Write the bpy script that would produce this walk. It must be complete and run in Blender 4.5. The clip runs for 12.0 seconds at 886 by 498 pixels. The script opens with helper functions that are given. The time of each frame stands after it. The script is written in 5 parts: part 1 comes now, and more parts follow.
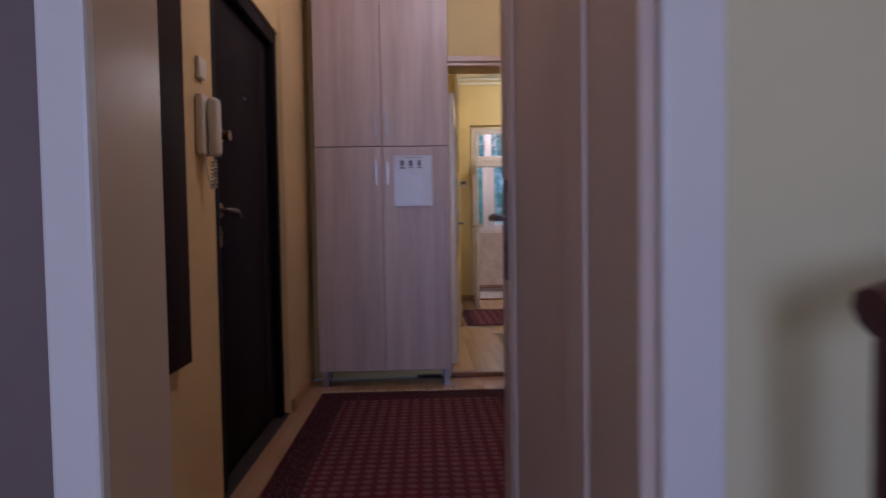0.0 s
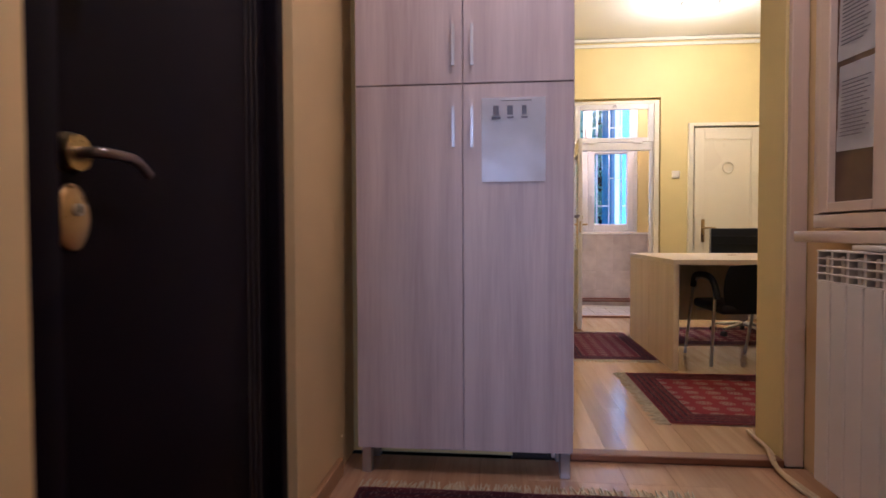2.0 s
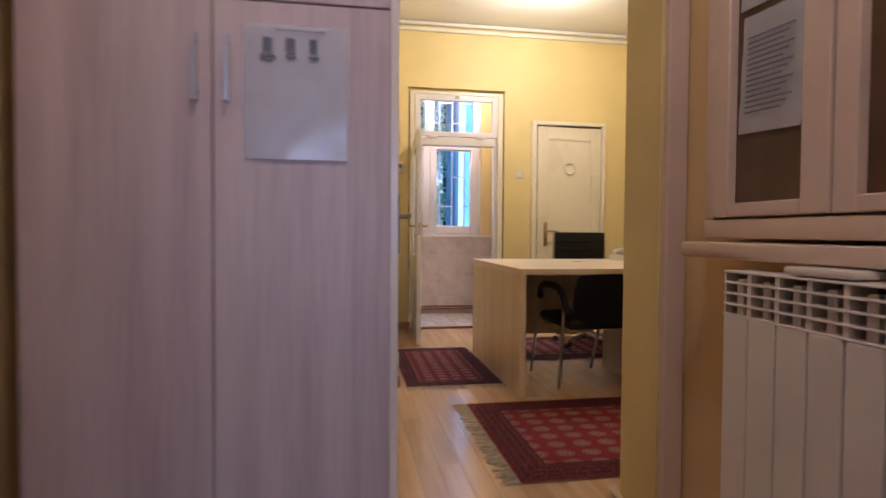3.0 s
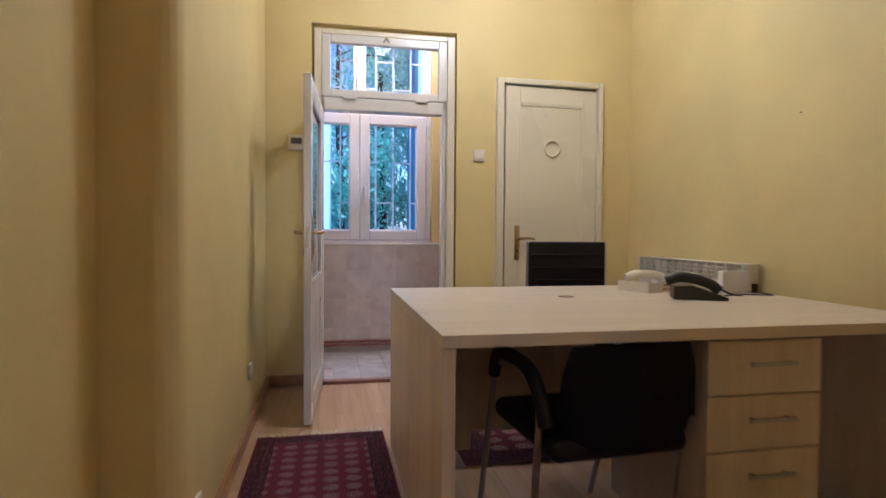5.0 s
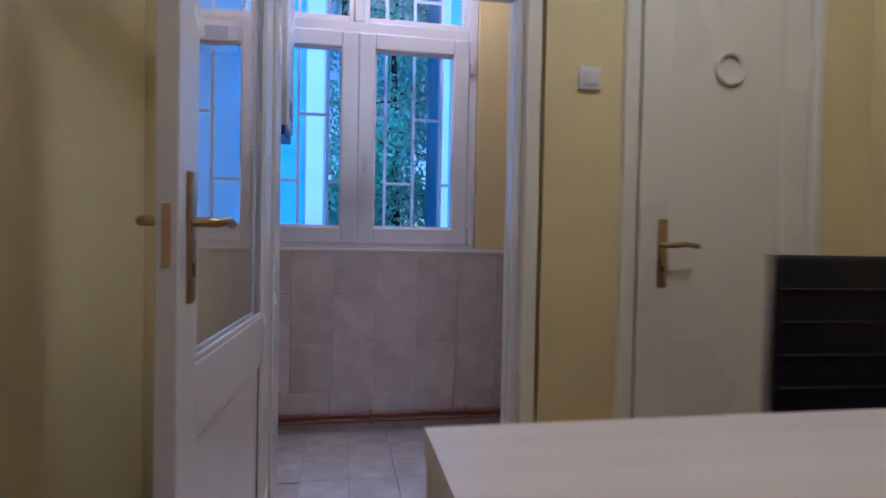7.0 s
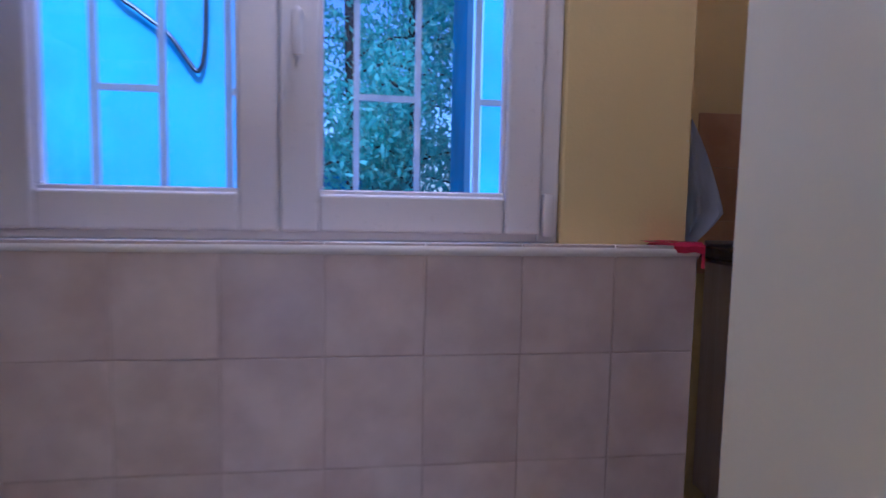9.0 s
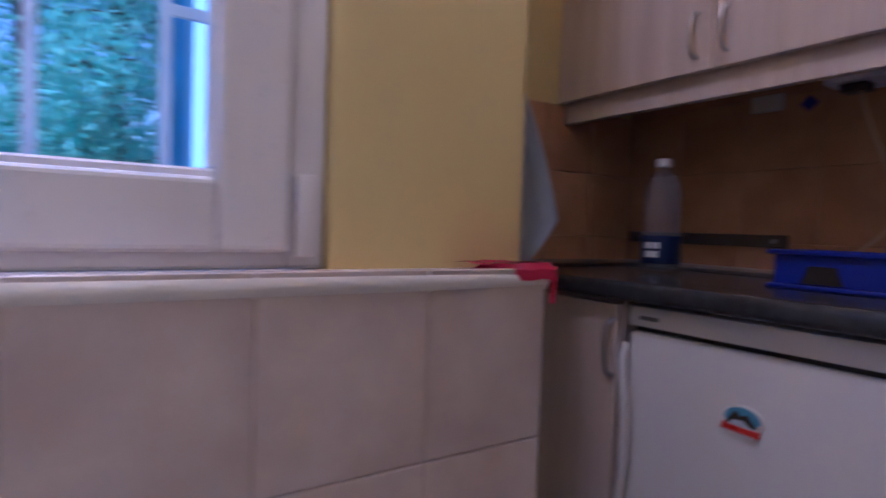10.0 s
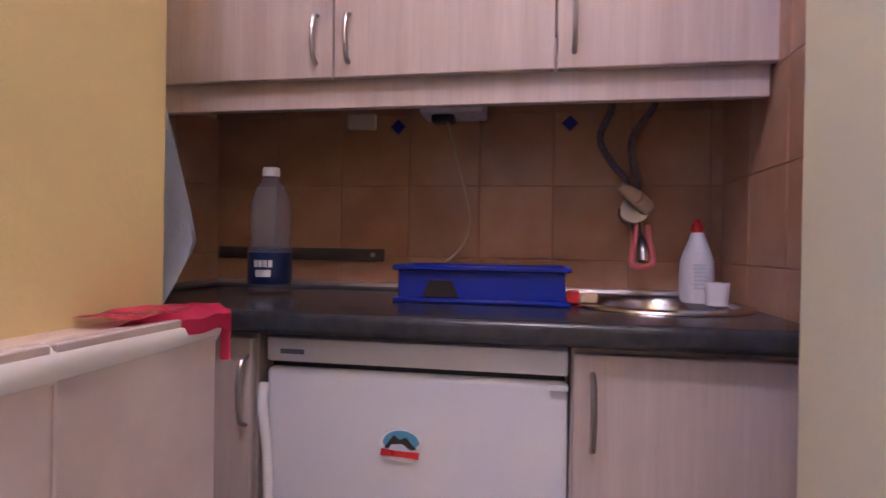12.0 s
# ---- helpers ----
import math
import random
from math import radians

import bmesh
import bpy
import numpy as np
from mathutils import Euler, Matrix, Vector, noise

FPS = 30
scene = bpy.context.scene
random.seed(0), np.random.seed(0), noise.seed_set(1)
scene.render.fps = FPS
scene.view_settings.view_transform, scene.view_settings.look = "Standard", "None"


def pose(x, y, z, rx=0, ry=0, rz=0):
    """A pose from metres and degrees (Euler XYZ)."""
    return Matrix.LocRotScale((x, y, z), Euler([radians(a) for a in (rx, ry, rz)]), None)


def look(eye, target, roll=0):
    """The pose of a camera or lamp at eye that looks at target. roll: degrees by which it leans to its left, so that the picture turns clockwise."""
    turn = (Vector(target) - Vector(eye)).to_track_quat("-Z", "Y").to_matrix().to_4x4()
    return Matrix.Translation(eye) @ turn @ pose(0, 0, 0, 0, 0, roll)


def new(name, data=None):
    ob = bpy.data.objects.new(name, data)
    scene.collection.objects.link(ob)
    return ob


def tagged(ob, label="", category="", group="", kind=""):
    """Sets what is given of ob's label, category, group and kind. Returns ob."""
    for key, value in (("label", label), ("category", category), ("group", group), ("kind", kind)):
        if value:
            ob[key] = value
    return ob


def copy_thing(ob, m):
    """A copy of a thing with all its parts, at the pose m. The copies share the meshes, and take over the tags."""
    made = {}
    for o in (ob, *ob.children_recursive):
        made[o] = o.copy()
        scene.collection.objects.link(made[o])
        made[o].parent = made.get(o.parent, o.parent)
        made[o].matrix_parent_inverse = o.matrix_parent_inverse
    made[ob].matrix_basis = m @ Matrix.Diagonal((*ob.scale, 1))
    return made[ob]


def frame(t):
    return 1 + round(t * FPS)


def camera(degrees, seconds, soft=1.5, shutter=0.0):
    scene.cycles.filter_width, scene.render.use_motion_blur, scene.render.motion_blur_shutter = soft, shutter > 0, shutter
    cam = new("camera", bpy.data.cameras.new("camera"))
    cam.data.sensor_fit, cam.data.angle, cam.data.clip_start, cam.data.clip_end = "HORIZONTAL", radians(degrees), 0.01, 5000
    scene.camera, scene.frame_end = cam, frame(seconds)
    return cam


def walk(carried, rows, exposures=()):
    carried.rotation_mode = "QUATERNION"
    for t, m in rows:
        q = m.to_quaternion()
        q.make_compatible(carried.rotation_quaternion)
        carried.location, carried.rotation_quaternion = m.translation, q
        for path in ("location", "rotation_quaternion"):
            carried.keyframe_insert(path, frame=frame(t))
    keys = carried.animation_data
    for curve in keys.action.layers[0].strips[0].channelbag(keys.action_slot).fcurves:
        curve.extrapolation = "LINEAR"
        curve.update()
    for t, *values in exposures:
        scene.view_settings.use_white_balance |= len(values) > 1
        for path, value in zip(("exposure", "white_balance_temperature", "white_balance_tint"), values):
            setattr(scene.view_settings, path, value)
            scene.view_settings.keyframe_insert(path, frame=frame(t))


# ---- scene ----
cam = camera(76.0, 12.0, shutter=0.5)
PATH = [
    (0, (0.76, 1.68, 0.992), (0.828, 3.678, 0.921), -0.9),
    (0.5, (0.695, 2.027, 0.988), (0.551, 4.021, 0.927), -0.9),
    (1, (0.649, 2.378, 0.978), (0.466, 4.368, 0.914), -0.6),
    (1.5, (0.637, 2.757, 0.964), (0.41, 4.743, 0.907), -0.8),
    (2, (0.637, 3.141, 0.944), (0.444, 5.131, 0.886), -0.2),
    (2.5, (0.689, 3.491, 0.962), (0.786, 5.487, 0.904), 0.2),
    (3, (0.822, 3.937, 0.965), (1.157, 5.908, 0.907), 0.4),
    (3.2, (0.875, 4.098, 0.967), (1.249, 6.062, 0.913), 0.4),
    (4.8, (1.501, 5.521, 1.023), (1.897, 7.481, 0.961), 0.6),
    (5, (1.552, 5.725, 1.023), (1.946, 7.685, 0.966), 0.4),
    (5.5, (1.672, 6.263, 1.047), (2.047, 8.226, 0.989), 0.6),
    (6, (1.73, 6.735, 1.044), (2.079, 8.703, 0.988), 0.7),
    (6.5, (1.756, 7.213, 1.033), (2.114, 9.18, 0.978), 0.9),
    (7, (1.735, 7.765, 1.003), (2.090, 9.733, 0.957), 1.1),
    (7.2, (1.722, 7.985, 1.0), (2.068, 9.953, 0.950), 1.2),
    (8.8, (1.969, 9.358, 1.03), (2.195, 11.339, 0.878), 0.9),
    (9, (2.009, 9.501, 1.029), (2.272, 11.476, 0.861), 1.1),
    (9.5, (2.112, 9.846, 1.002), (2.62, 11.776, 0.873), 1.6),
    (10, (2.185, 10.113, 0.991), (3.284, 11.782, 0.917), 1.9),
    (10.5, (2.263, 10.22, 0.993), (3.855, 11.43, 0.968), 1.0),
    (11, (2.294, 10.28, 0.995), (4.031, 11.271, 0.981), 0.8),
    (11.5, (2.259, 10.369, 1.0), (4.172, 10.953, 0.986), 1.0),
    (12, (2.226, 10.385, 1.01), (4.194, 10.737, 0.999), 0.9),
]
walk(cam, [(t, look(eye, target, roll)) for t, eye, target, roll in PATH],
     [(0, 0.05, 4800, 28), (0.6, 0.35, 4800, 28), (1.2, 0.65, 4700, 28), (2, 0.9, 4800, 26), (2.5, 0.85, 5000, 24), (3.2, 0.75, 5000, 24), (4.8, 0.5, 4450, 20), (5.5, 0.15, 4250, 20), (6.5, -0.25, 4000, 24), (7.2, -0.3, 3950, 24), (8.8, -0.15, 3950, 31), (9.6, 0.05, 3950, 30), (10.5, 0.4, 4400, 34), (12, 1.1, 4500, 33)])

# ---- world, light ----
world = bpy.data.worlds.new("sky"); scene.world = world; world.use_nodes = True
_wn = world.node_tree.nodes; _sky = _wn.new("ShaderNodeTexSky")
_sky.sky_type, _sky.sun_disc, _sky.sun_elevation, _sky.sun_rotation = "NISHITA", False, radians(48), radians(176)
world.node_tree.links.new(_sky.outputs[0], _wn["Background"].inputs[0]); _wn["Background"].inputs[1].default_value = 0.15


def lamp(name, kind, m, energy, color, size=0.1, size_y=None):
    d = bpy.data.lights.new(name, kind); d.energy, d.color = energy, color
    if kind == "AREA":
        d.shape, d.size, d.size_y = "RECTANGLE", size, size_y or size
    elif kind == "SUN":
        d.angle = size
    else:
        d.shadow_soft_size = size
    ob = new(name, d); ob.matrix_world = m
    return ob


lamp("sun", "SUN", look((4, -14, 34), (2.2, 14, 0)), 5.0, (0.92, 0.97, 1.0), radians(14))
lamp("window_daylight", "AREA", look((1.82, 12.0, 3.9), (1.82, 10.3, 1.0)), 50, (0.88, 0.88, 1.0), 2.2, 1.4)
lamp("room_daylight", "AREA", look((0.4, -1.9, 1.6), (1.1, 6, 1.0)), 36, (0.80, 0.84, 1.0), 1.4, 1.5)
for px, py in ((2.33, 8.58), (2.48, 8.42), (2.63, 8.58)):
    lamp("ceiling_spot_light", "POINT", pose(px, py, 2.80), 11, (1, 0.83, 0.56), 0.05)
# Added warm fill below the hall ceiling, with no known fitting.
lamp("hall_fill_light", "POINT", pose(1.0, 4.2, 2.85), 19, (1, 0.82, 0.66), 0.10)
# Unseen fill added to brighten and warm the kitchen; no lamp is known here.
lamp("kitchen_fill_light", "POINT", pose(2.05, 10.42, 2.8), 21, (1, 0.76, 0.60), 0.08)

# ---- materials ----


class G:
    """A small node graph."""

    def __init__(self, name, rough=0.5, metal=0.0):
        self.m = bpy.data.materials.new(name); self.m.use_nodes = True
        self.t = self.m.node_tree; self.b = self.t.nodes["Principled BSDF"]
        self.b.inputs["Roughness"].default_value, self.b.inputs["Metallic"].default_value = rough, metal

    def n(self, kind, ins=(), operation=""):
        nd = self.t.nodes.new("ShaderNode" + kind)
        if operation:
            nd.operation = operation
        for k, v in dict(ins).items():
            self.put(nd.inputs[k], v)
        return nd

    def put(self, sock, v):
        if isinstance(v, bpy.types.NodeSocket):
            self.t.links.new(v, sock)
        else:
            sock.default_value = v

    def math(self, op, a, b=0.0):
        return self.n("Math", {0: a, 1: b}, operation=op).outputs[0]

    def mix(self, f, a, b, blend="MIX"):
        nd = self.t.nodes.new("ShaderNodeMix"); nd.data_type, nd.blend_type = "RGBA", blend
        self.put(nd.inputs[0], f); self.put(nd.inputs[6], a); self.put(nd.inputs[7], b)
        return nd.outputs[2]

    def coord(self, scale=(1, 1, 1), shift=False):
        c = self.n("TexCoord").outputs["Object"]
        if shift:
            r = self.n("ObjectInfo").outputs["Random"]
            off = self.n("CombineXYZ", {0: self.math("MULTIPLY", r, 37.0), 1: self.math("MULTIPLY", r, 19.0), 2: self.math("MULTIPLY", r, 53.0)}).outputs[0]
            c = self.n("VectorMath", {0: c, 1: off}, operation="ADD").outputs[0]
        return self.n("VectorMath", {0: c, 1: scale}, operation="MULTIPLY").outputs[0]

    def noise(self, vec, scale, detail=4.0):
        return self.n("TexNoise", {"Vector": vec, "Scale": scale, "Detail": detail}).outputs["Fac"]

    def ramp(self, f, lo, hi):
        return self.n("MapRange", {0: f, 1: lo, 2: hi}).outputs[0]

    def bump(self, h, strength, dist=0.002):
        self.put(self.b.inputs["Normal"], self.n("Bump", {"Strength": strength, "Distance": dist, "Height": h}).outputs[0])

    def color(self, c):
        self.put(self.b.inputs["Base Color"], c)


def c4(c, k=1.0):
    return (c[0] * k, c[1] * k, c[2] * k, 1)


def paint(name, col, rough=0.5, metal=0.0, var=0.12, scale=3.0, bump=0.1, grain=60.0, dirt=None):
    g = G(name, rough, metal); v = g.coord((1, 1, 1), True)
    c = g.mix(g.ramp(g.noise(v, scale), 0.35, 0.68), c4(col, 1 - var), c4(col, 1 + var * 0.5))
    if dirt:
        c = g.mix(g.math("MULTIPLY", g.ramp(g.noise(v, scale * 2.3, 8.0), 0.56, 0.75), 0.55), c, c4(dirt))
    g.color(c); fine = g.noise(v, grain, 3.0)
    g.put(g.b.inputs["Roughness"], g.math("ADD", g.math("MULTIPLY", fine, 0.16), rough - 0.08))
    if bump:
        g.bump(fine, bump)
    return g.m


def woody(name, lo, hi, axis="z", rough=0.42, band=16.0, rnd=0.0, bump=0.06):
    st = {"x": (0.05, 1, 1), "y": (1, 0.05, 1), "z": (1, 1, 0.05)}[axis]
    g = G(name, rough); v = g.coord(st, True)
    a = g.noise(v, band, 5.0); b = g.noise(v, band * 7, 3.0)
    f = g.math("ADD", g.math("MULTIPLY", a, 0.7), g.math("MULTIPLY", b, 0.3))
    c = g.mix(g.ramp(f, 0.36, 0.64), c4(lo), c4(hi))
    if rnd:
        k = g.math("ADD", g.math("MULTIPLY", g.n("ObjectInfo").outputs["Random"], rnd), 1 - rnd / 2)
        c = g.mix(1.0, c, g.n("CombineColor", {0: k, 1: k, 2: k}).outputs[0], "MULTIPLY")
    g.color(c); g.bump(b, bump, 0.001)
    return g.m


def tile_mat(name, lo, hi, rough=0.25):
    g = G(name, rough); v = g.coord((1, 1, 1), True)
    c = g.mix(g.ramp(g.noise(v, 9.0, 6.0), 0.35, 0.65), c4(lo), c4(hi))
    c = g.mix(g.math("MULTIPLY", g.ramp(g.noise(v, 5.0, 9.0), 0.56, 0.72), 0.32), c, c4((lo[0] * 0.72, lo[1] * 0.60, lo[2] * 0.50)))
    k = g.math("ADD", g.math("MULTIPLY", g.n("ObjectInfo").outputs["Random"], 0.12), 0.94)
    g.color(g.mix(1.0, c, g.n("CombineColor", {0: k, 1: k, 2: k}).outputs[0], "MULTIPLY")); g.bump(g.noise(v, 25.0), 0.08)
    return g.m


def rug_mat(name, hx, hy, field, dark, k=1.0):
    """Woven rug: guard stripes, a border and rows of pale ovals in the field, by the rug's own size."""
    g = G(name, 0.95); v = g.n("TexCoord").outputs["Object"]; x, y, _ = g.n("SeparateXYZ", {0: v}).outputs
    ax, ay = g.math("ABSOLUTE", x), g.math("ABSOLUTE", y)
    edge = g.math("MINIMUM", g.math("SUBTRACT", hx, ax), g.math("SUBTRACT", hy, ay))
    stripes = g.math("GREATER_THAN", g.math("SINE", g.math("MULTIPLY", edge, 170.0)), 0.2)
    cu = g.math("SUBTRACT", g.math("FRACT", g.math("MULTIPLY", x, 1 / (0.125 * k))), 0.5)
    cv = g.math("SUBTRACT", g.math("FRACT", g.math("MULTIPLY", y, 1 / (0.105 * k))), 0.5)
    r = g.math("SQRT", g.math("ADD", g.math("MULTIPLY", cu, cu), g.math("MULTIPLY", cv, cv)))
    oval = g.math("MULTIPLY", g.math("LESS_THAN", r, 0.34), g.math("GREATER_THAN", g.math("SINE", g.math("MULTIPLY", r, 42.0)), -0.35))
    fine = g.n("TexVoronoi", {"Vector": v, "Scale": 75.0}).outputs["Distance"]
    c = g.mix(g.math("MULTIPLY", oval, 0.9 * k), c4(field), (0.60, 0.44, 0.36, 1))
    bord = g.mix(g.math("MULTIPLY", stripes, 0.75), c4(field, 0.55), c4(dark))
    bord = g.mix(g.math("MULTIPLY", g.math("LESS_THAN", fine, 0.28), 0.55), bord, (0.50, 0.32, 0.26, 1))
    c = g.mix(g.math("LESS_THAN", edge, min(0.16, hx * 0.30)), c, bord)
    c = g.mix(g.math("LESS_THAN", edge, 0.012), c, c4(field, 0.8))
    w = g.noise(v, 4.0); c = g.mix(g.math("MULTIPLY", w, 0.25), c, c4(dark)); g.color(c)
    g.bump(g.noise(v, 220.0, 2.0), 0.6, 0.003)
    return g.m


def glass_mat(name, tint=(0.95, 0.98, 1.0), rough=0.0, ior=1.45):
    g = G(name, rough); g.color(c4(tint)); g.b.inputs["Transmission Weight"].default_value = 1.0; g.b.inputs["IOR"].default_value = ior
    return g.m


M = {}
M["wall"] = paint("yellow_wall_paint", (0.74, 0.60, 0.25), 0.62, var=0.07, scale=1.6, bump=0.25, grain=140)
M["hallwall"] = paint("ochre_wall_paint", (0.72, 0.52, 0.24), 0.6, var=0.08, scale=1.6, bump=0.25, grain=140)
M["roomwall"] = paint("cream_wall_paint", (0.72, 0.64, 0.38), 0.65, var=0.06, scale=1.5, bump=0.2, grain=140)
M["ceil"] = paint("ceiling_paint", (0.78, 0.74, 0.62), 0.8, var=0.05, scale=1.2, bump=0.1)
M["white"] = paint("white_gloss_paint", (0.76, 0.72, 0.68), 0.25, var=0.02, scale=2, bump=0.0, grain=5)
M["cream"] = paint("old_cream_gloss_paint", (0.66, 0.52, 0.42), 0.32, var=0.03, scale=2, bump=0.0, grain=5)
M["door"] = paint("cream_door_paint", (0.78, 0.71, 0.54), 0.28, var=0.02, scale=2, bump=0.0, grain=1)
M["pvc"] = paint("white_plastic", (0.78, 0.76, 0.78), 0.3, var=0.03, scale=4, bump=0.0)
M["plastic"] = paint("cream_plastic", (0.74, 0.68, 0.58), 0.38, var=0.04, bump=0.0)
M["radiator"] = paint("radiator_enamel", (0.80, 0.75, 0.68), 0.32, var=0.04, bump=0.0)
M["black"] = paint("black_plastic", (0.018, 0.018, 0.022), 0.35, var=0.1, bump=0.1)
# Near-black that puts the shade of gaps, grooves and holes into colour.
M["darkgap"] = paint("painted_recess_shade", (0.03, 0.022, 0.018), 0.8, var=0.1)
M["leather"] = paint("black_leather", (0.009, 0.009, 0.012), 0.5, var=0.15, scale=6, bump=0.5, grain=90)
M["leather"].node_tree.nodes["Principled BSDF"].inputs["Specular IOR Level"].default_value = 0.25
M["steel"] = paint("brushed_steel", (0.48, 0.46, 0.45), 0.36, 1.0, var=0.08, bump=0.05)
M["sink"] = paint("polished_steel", (0.62, 0.60, 0.58), 0.2, 1.0, var=0.05, bump=0.0)
M["brass"] = paint("worn_brass", (0.50, 0.36, 0.16), 0.3, 1.0, var=0.15, scale=15, bump=0.05)
M["bronze"] = paint("dark_bronze", (0.26, 0.22, 0.20), 0.32, 0.9, var=0.15, scale=15)
M["entry"] = paint("near_black_steel_door", (0.005, 0.003, 0.006), 0.5, var=0.2, scale=2, bump=0.25, grain=180)
M["mirror"] = woody("dark_brown_veneer", (0.014, 0.006, 0.005), (0.022, 0.010, 0.008), "z", 0.55)
M["wardrobe"] = woody("pale_ash_laminate", (0.40, 0.31, 0.29), (0.54, 0.44, 0.41), "z", 0.42, 14)
M["kitchen"] = woody("pale_kitchen_laminate", (0.55, 0.45, 0.39), (0.66, 0.56, 0.50), "z", 0.36, 26)
M["desk"] = woody("pale_birch_laminate", (0.66, 0.54, 0.41), (0.73, 0.62, 0.48), "x", 0.35, 12)
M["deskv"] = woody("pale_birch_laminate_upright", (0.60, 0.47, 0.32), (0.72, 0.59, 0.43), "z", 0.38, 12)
M["plank"] = woody("oak_laminate_plank", (0.50, 0.32, 0.16), (0.64, 0.44, 0.25), "y", 0.13, 9, 0.14)
M["hplank"] = woody("hall_laminate_plank", (0.36, 0.20, 0.11), (0.52, 0.32, 0.18), "y", 0.2, 9, 0.14)
M["base"] = woody("oak_skirting", (0.30, 0.15, 0.06), (0.42, 0.24, 0.11), "y", 0.35)
M["thresh"] = woody("dark_wood_threshold", (0.16, 0.06, 0.025), (0.26, 0.11, 0.05), "x", 0.35)
M["grout"] = paint("grout", (0.52, 0.43, 0.38), 0.85, var=0.15, scale=9)
M["tile"] = tile_mat("pale_pink_wall_tile", (0.54, 0.45, 0.42), (0.64, 0.55, 0.51), 0.22)
M["ftile"] = tile_mat("pale_floor_tile", (0.50, 0.46, 0.42), (0.62, 0.57, 0.53), 0.22)
M["bsp"] = tile_mat("terracotta_splash_tile", (0.46, 0.25, 0.13), (0.56, 0.33, 0.18), 0.3)
M["counter"] = paint("dark_worktop", (0.045, 0.047, 0.055), 0.24, var=0.25, scale=40, bump=0.1, grain=200)
M["fridge"] = paint("fridge_enamel", (0.76, 0.75, 0.78), 0.25, var=0.02, bump=0.0, grain=3)
M["blue"] = paint("blue_plastic", (0.015, 0.03, 0.36), 0.35, var=0.1, bump=0.05)
M["red"] = paint("red_plastic_film", (0.72, 0.05, 0.13), 0.18, var=0.2, scale=12, bump=0.2, grain=40)
M["redcap"] = paint("red_cap_plastic", (0.6, 0.03, 0.02), 0.3, var=0.05, bump=0)
M["towel"] = paint("pale_blue_terry", (0.62, 0.67, 0.78), 0.95, var=0.1, scale=8, bump=0.9, grain=320)
M["pink"] = paint("pink_cloth", (0.62, 0.16, 0.16), 0.9, var=0.2, scale=20, bump=0.5, grain=200)
M["paper"] = paint("white_paper", (0.86, 0.85, 0.88), 0.16, var=0.05, scale=9, bump=0.0)
M["ink"] = paint("grey_ink", (0.16, 0.16, 0.20), 0.8, bump=0)
M["label"] = paint("dark_blue_label", (0.006, 0.016, 0.075), 0.35, var=0.1, bump=0)
M["labelwhite"] = paint("white_lettering", (0.8, 0.82, 0.85), 0.5, var=0.02, bump=0)
M["hose"] = paint("braided_hose", (0.28, 0.24, 0.24), 0.35, 0.6, var=0.25, scale=120, bump=0.4, grain=300)
M["cable"] = paint("cream_cable", (0.60, 0.46, 0.28), 0.5, bump=0)
M["pipe"] = paint("brown_painted_pipe", (0.24, 0.09, 0.05), 0.35, var=0.25, scale=12, bump=0.1)
M["wood_dark"] = woody("dark_red_wood", (0.05, 0.012, 0.010), (0.11, 0.03, 0.02), "x", 0.3)
M["fringe"] = paint("cream_wool_fringe", (0.50, 0.42, 0.28), 0.95, var=0.2, scale=40, bump=0.4, grain=300)
M["boiler"] = paint("boiler_enamel", (0.66, 0.68, 0.72), 0.25, var=0.03, bump=0)
M["copper"] = paint("tarnished_copper", (0.36, 0.15, 0.09), 0.34, 0.85, var=0.3, scale=14, bump=0.1, grain=80)
# The dimness left of the room doorway is put into this taupe.
M["taupe"] = paint("dimmed_wall_taupe", (0.20, 0.15, 0.14), 0.4, var=0.1, scale=2.0, bump=0.15, grain=120)
M["splashgrout"] = paint("splash_grout", (0.44, 0.27, 0.17), 0.8, var=0.15, scale=9)
M["rail"] = paint("grey_brown_rail", (0.10, 0.085, 0.08), 0.4, var=0.15, scale=20, bump=0.05)
M["glass"] = glass_mat("clear_glass")
M["smoke"] = paint("brown_backed_glass", (0.12, 0.065, 0.035), 0.22, var=0.2, scale=5, bump=0.15, grain=40)
M["petglass"] = paint("bottle_plastic", (0.34, 0.36, 0.40), 0.12, var=0.1, scale=30, bump=0.15, grain=60)
M["petglass"].node_tree.nodes["Principled BSDF"].inputs["Alpha"].default_value = 0.13
# Both render colours carry the blue cast of daylight on whitish walls.
M["facade"] = paint("blue_cast_render", (0.15, 0.42, 0.66), 0.85, var=0.22, scale=1.6, bump=1.0, grain=16)
M["facade2"] = paint("blue_cast_strip", (0.48, 0.66, 0.74), 0.8, var=0.08, scale=1.2, bump=0.3, grain=30)
M["ground"] = paint("courtyard_paving", (0.24, 0.23, 0.22), 0.9, var=0.25, scale=1.5, bump=0.4, dirt=(0.12, 0.13, 0.08))
M["bark"] = paint("bark", (0.05, 0.038, 0.03), 0.9, var=0.3, scale=9, bump=0.8, grain=40)
M["bars"] = paint("white_grille_paint", (0.70, 0.72, 0.76), 0.4, var=0.1, scale=9, bump=0.1)
for _k in ("entry", "mirror"):
    M[_k].node_tree.nodes["Principled BSDF"].inputs["Specular IOR Level"].default_value = 0.10
_g = G("leaf_green", 0.5); _r = _g.n("NewGeometry").outputs["Random Per Island"]
_g.color(_g.mix(_r, (0.10, 0.31, 0.23, 1), (0.32, 0.66, 0.52, 1)))
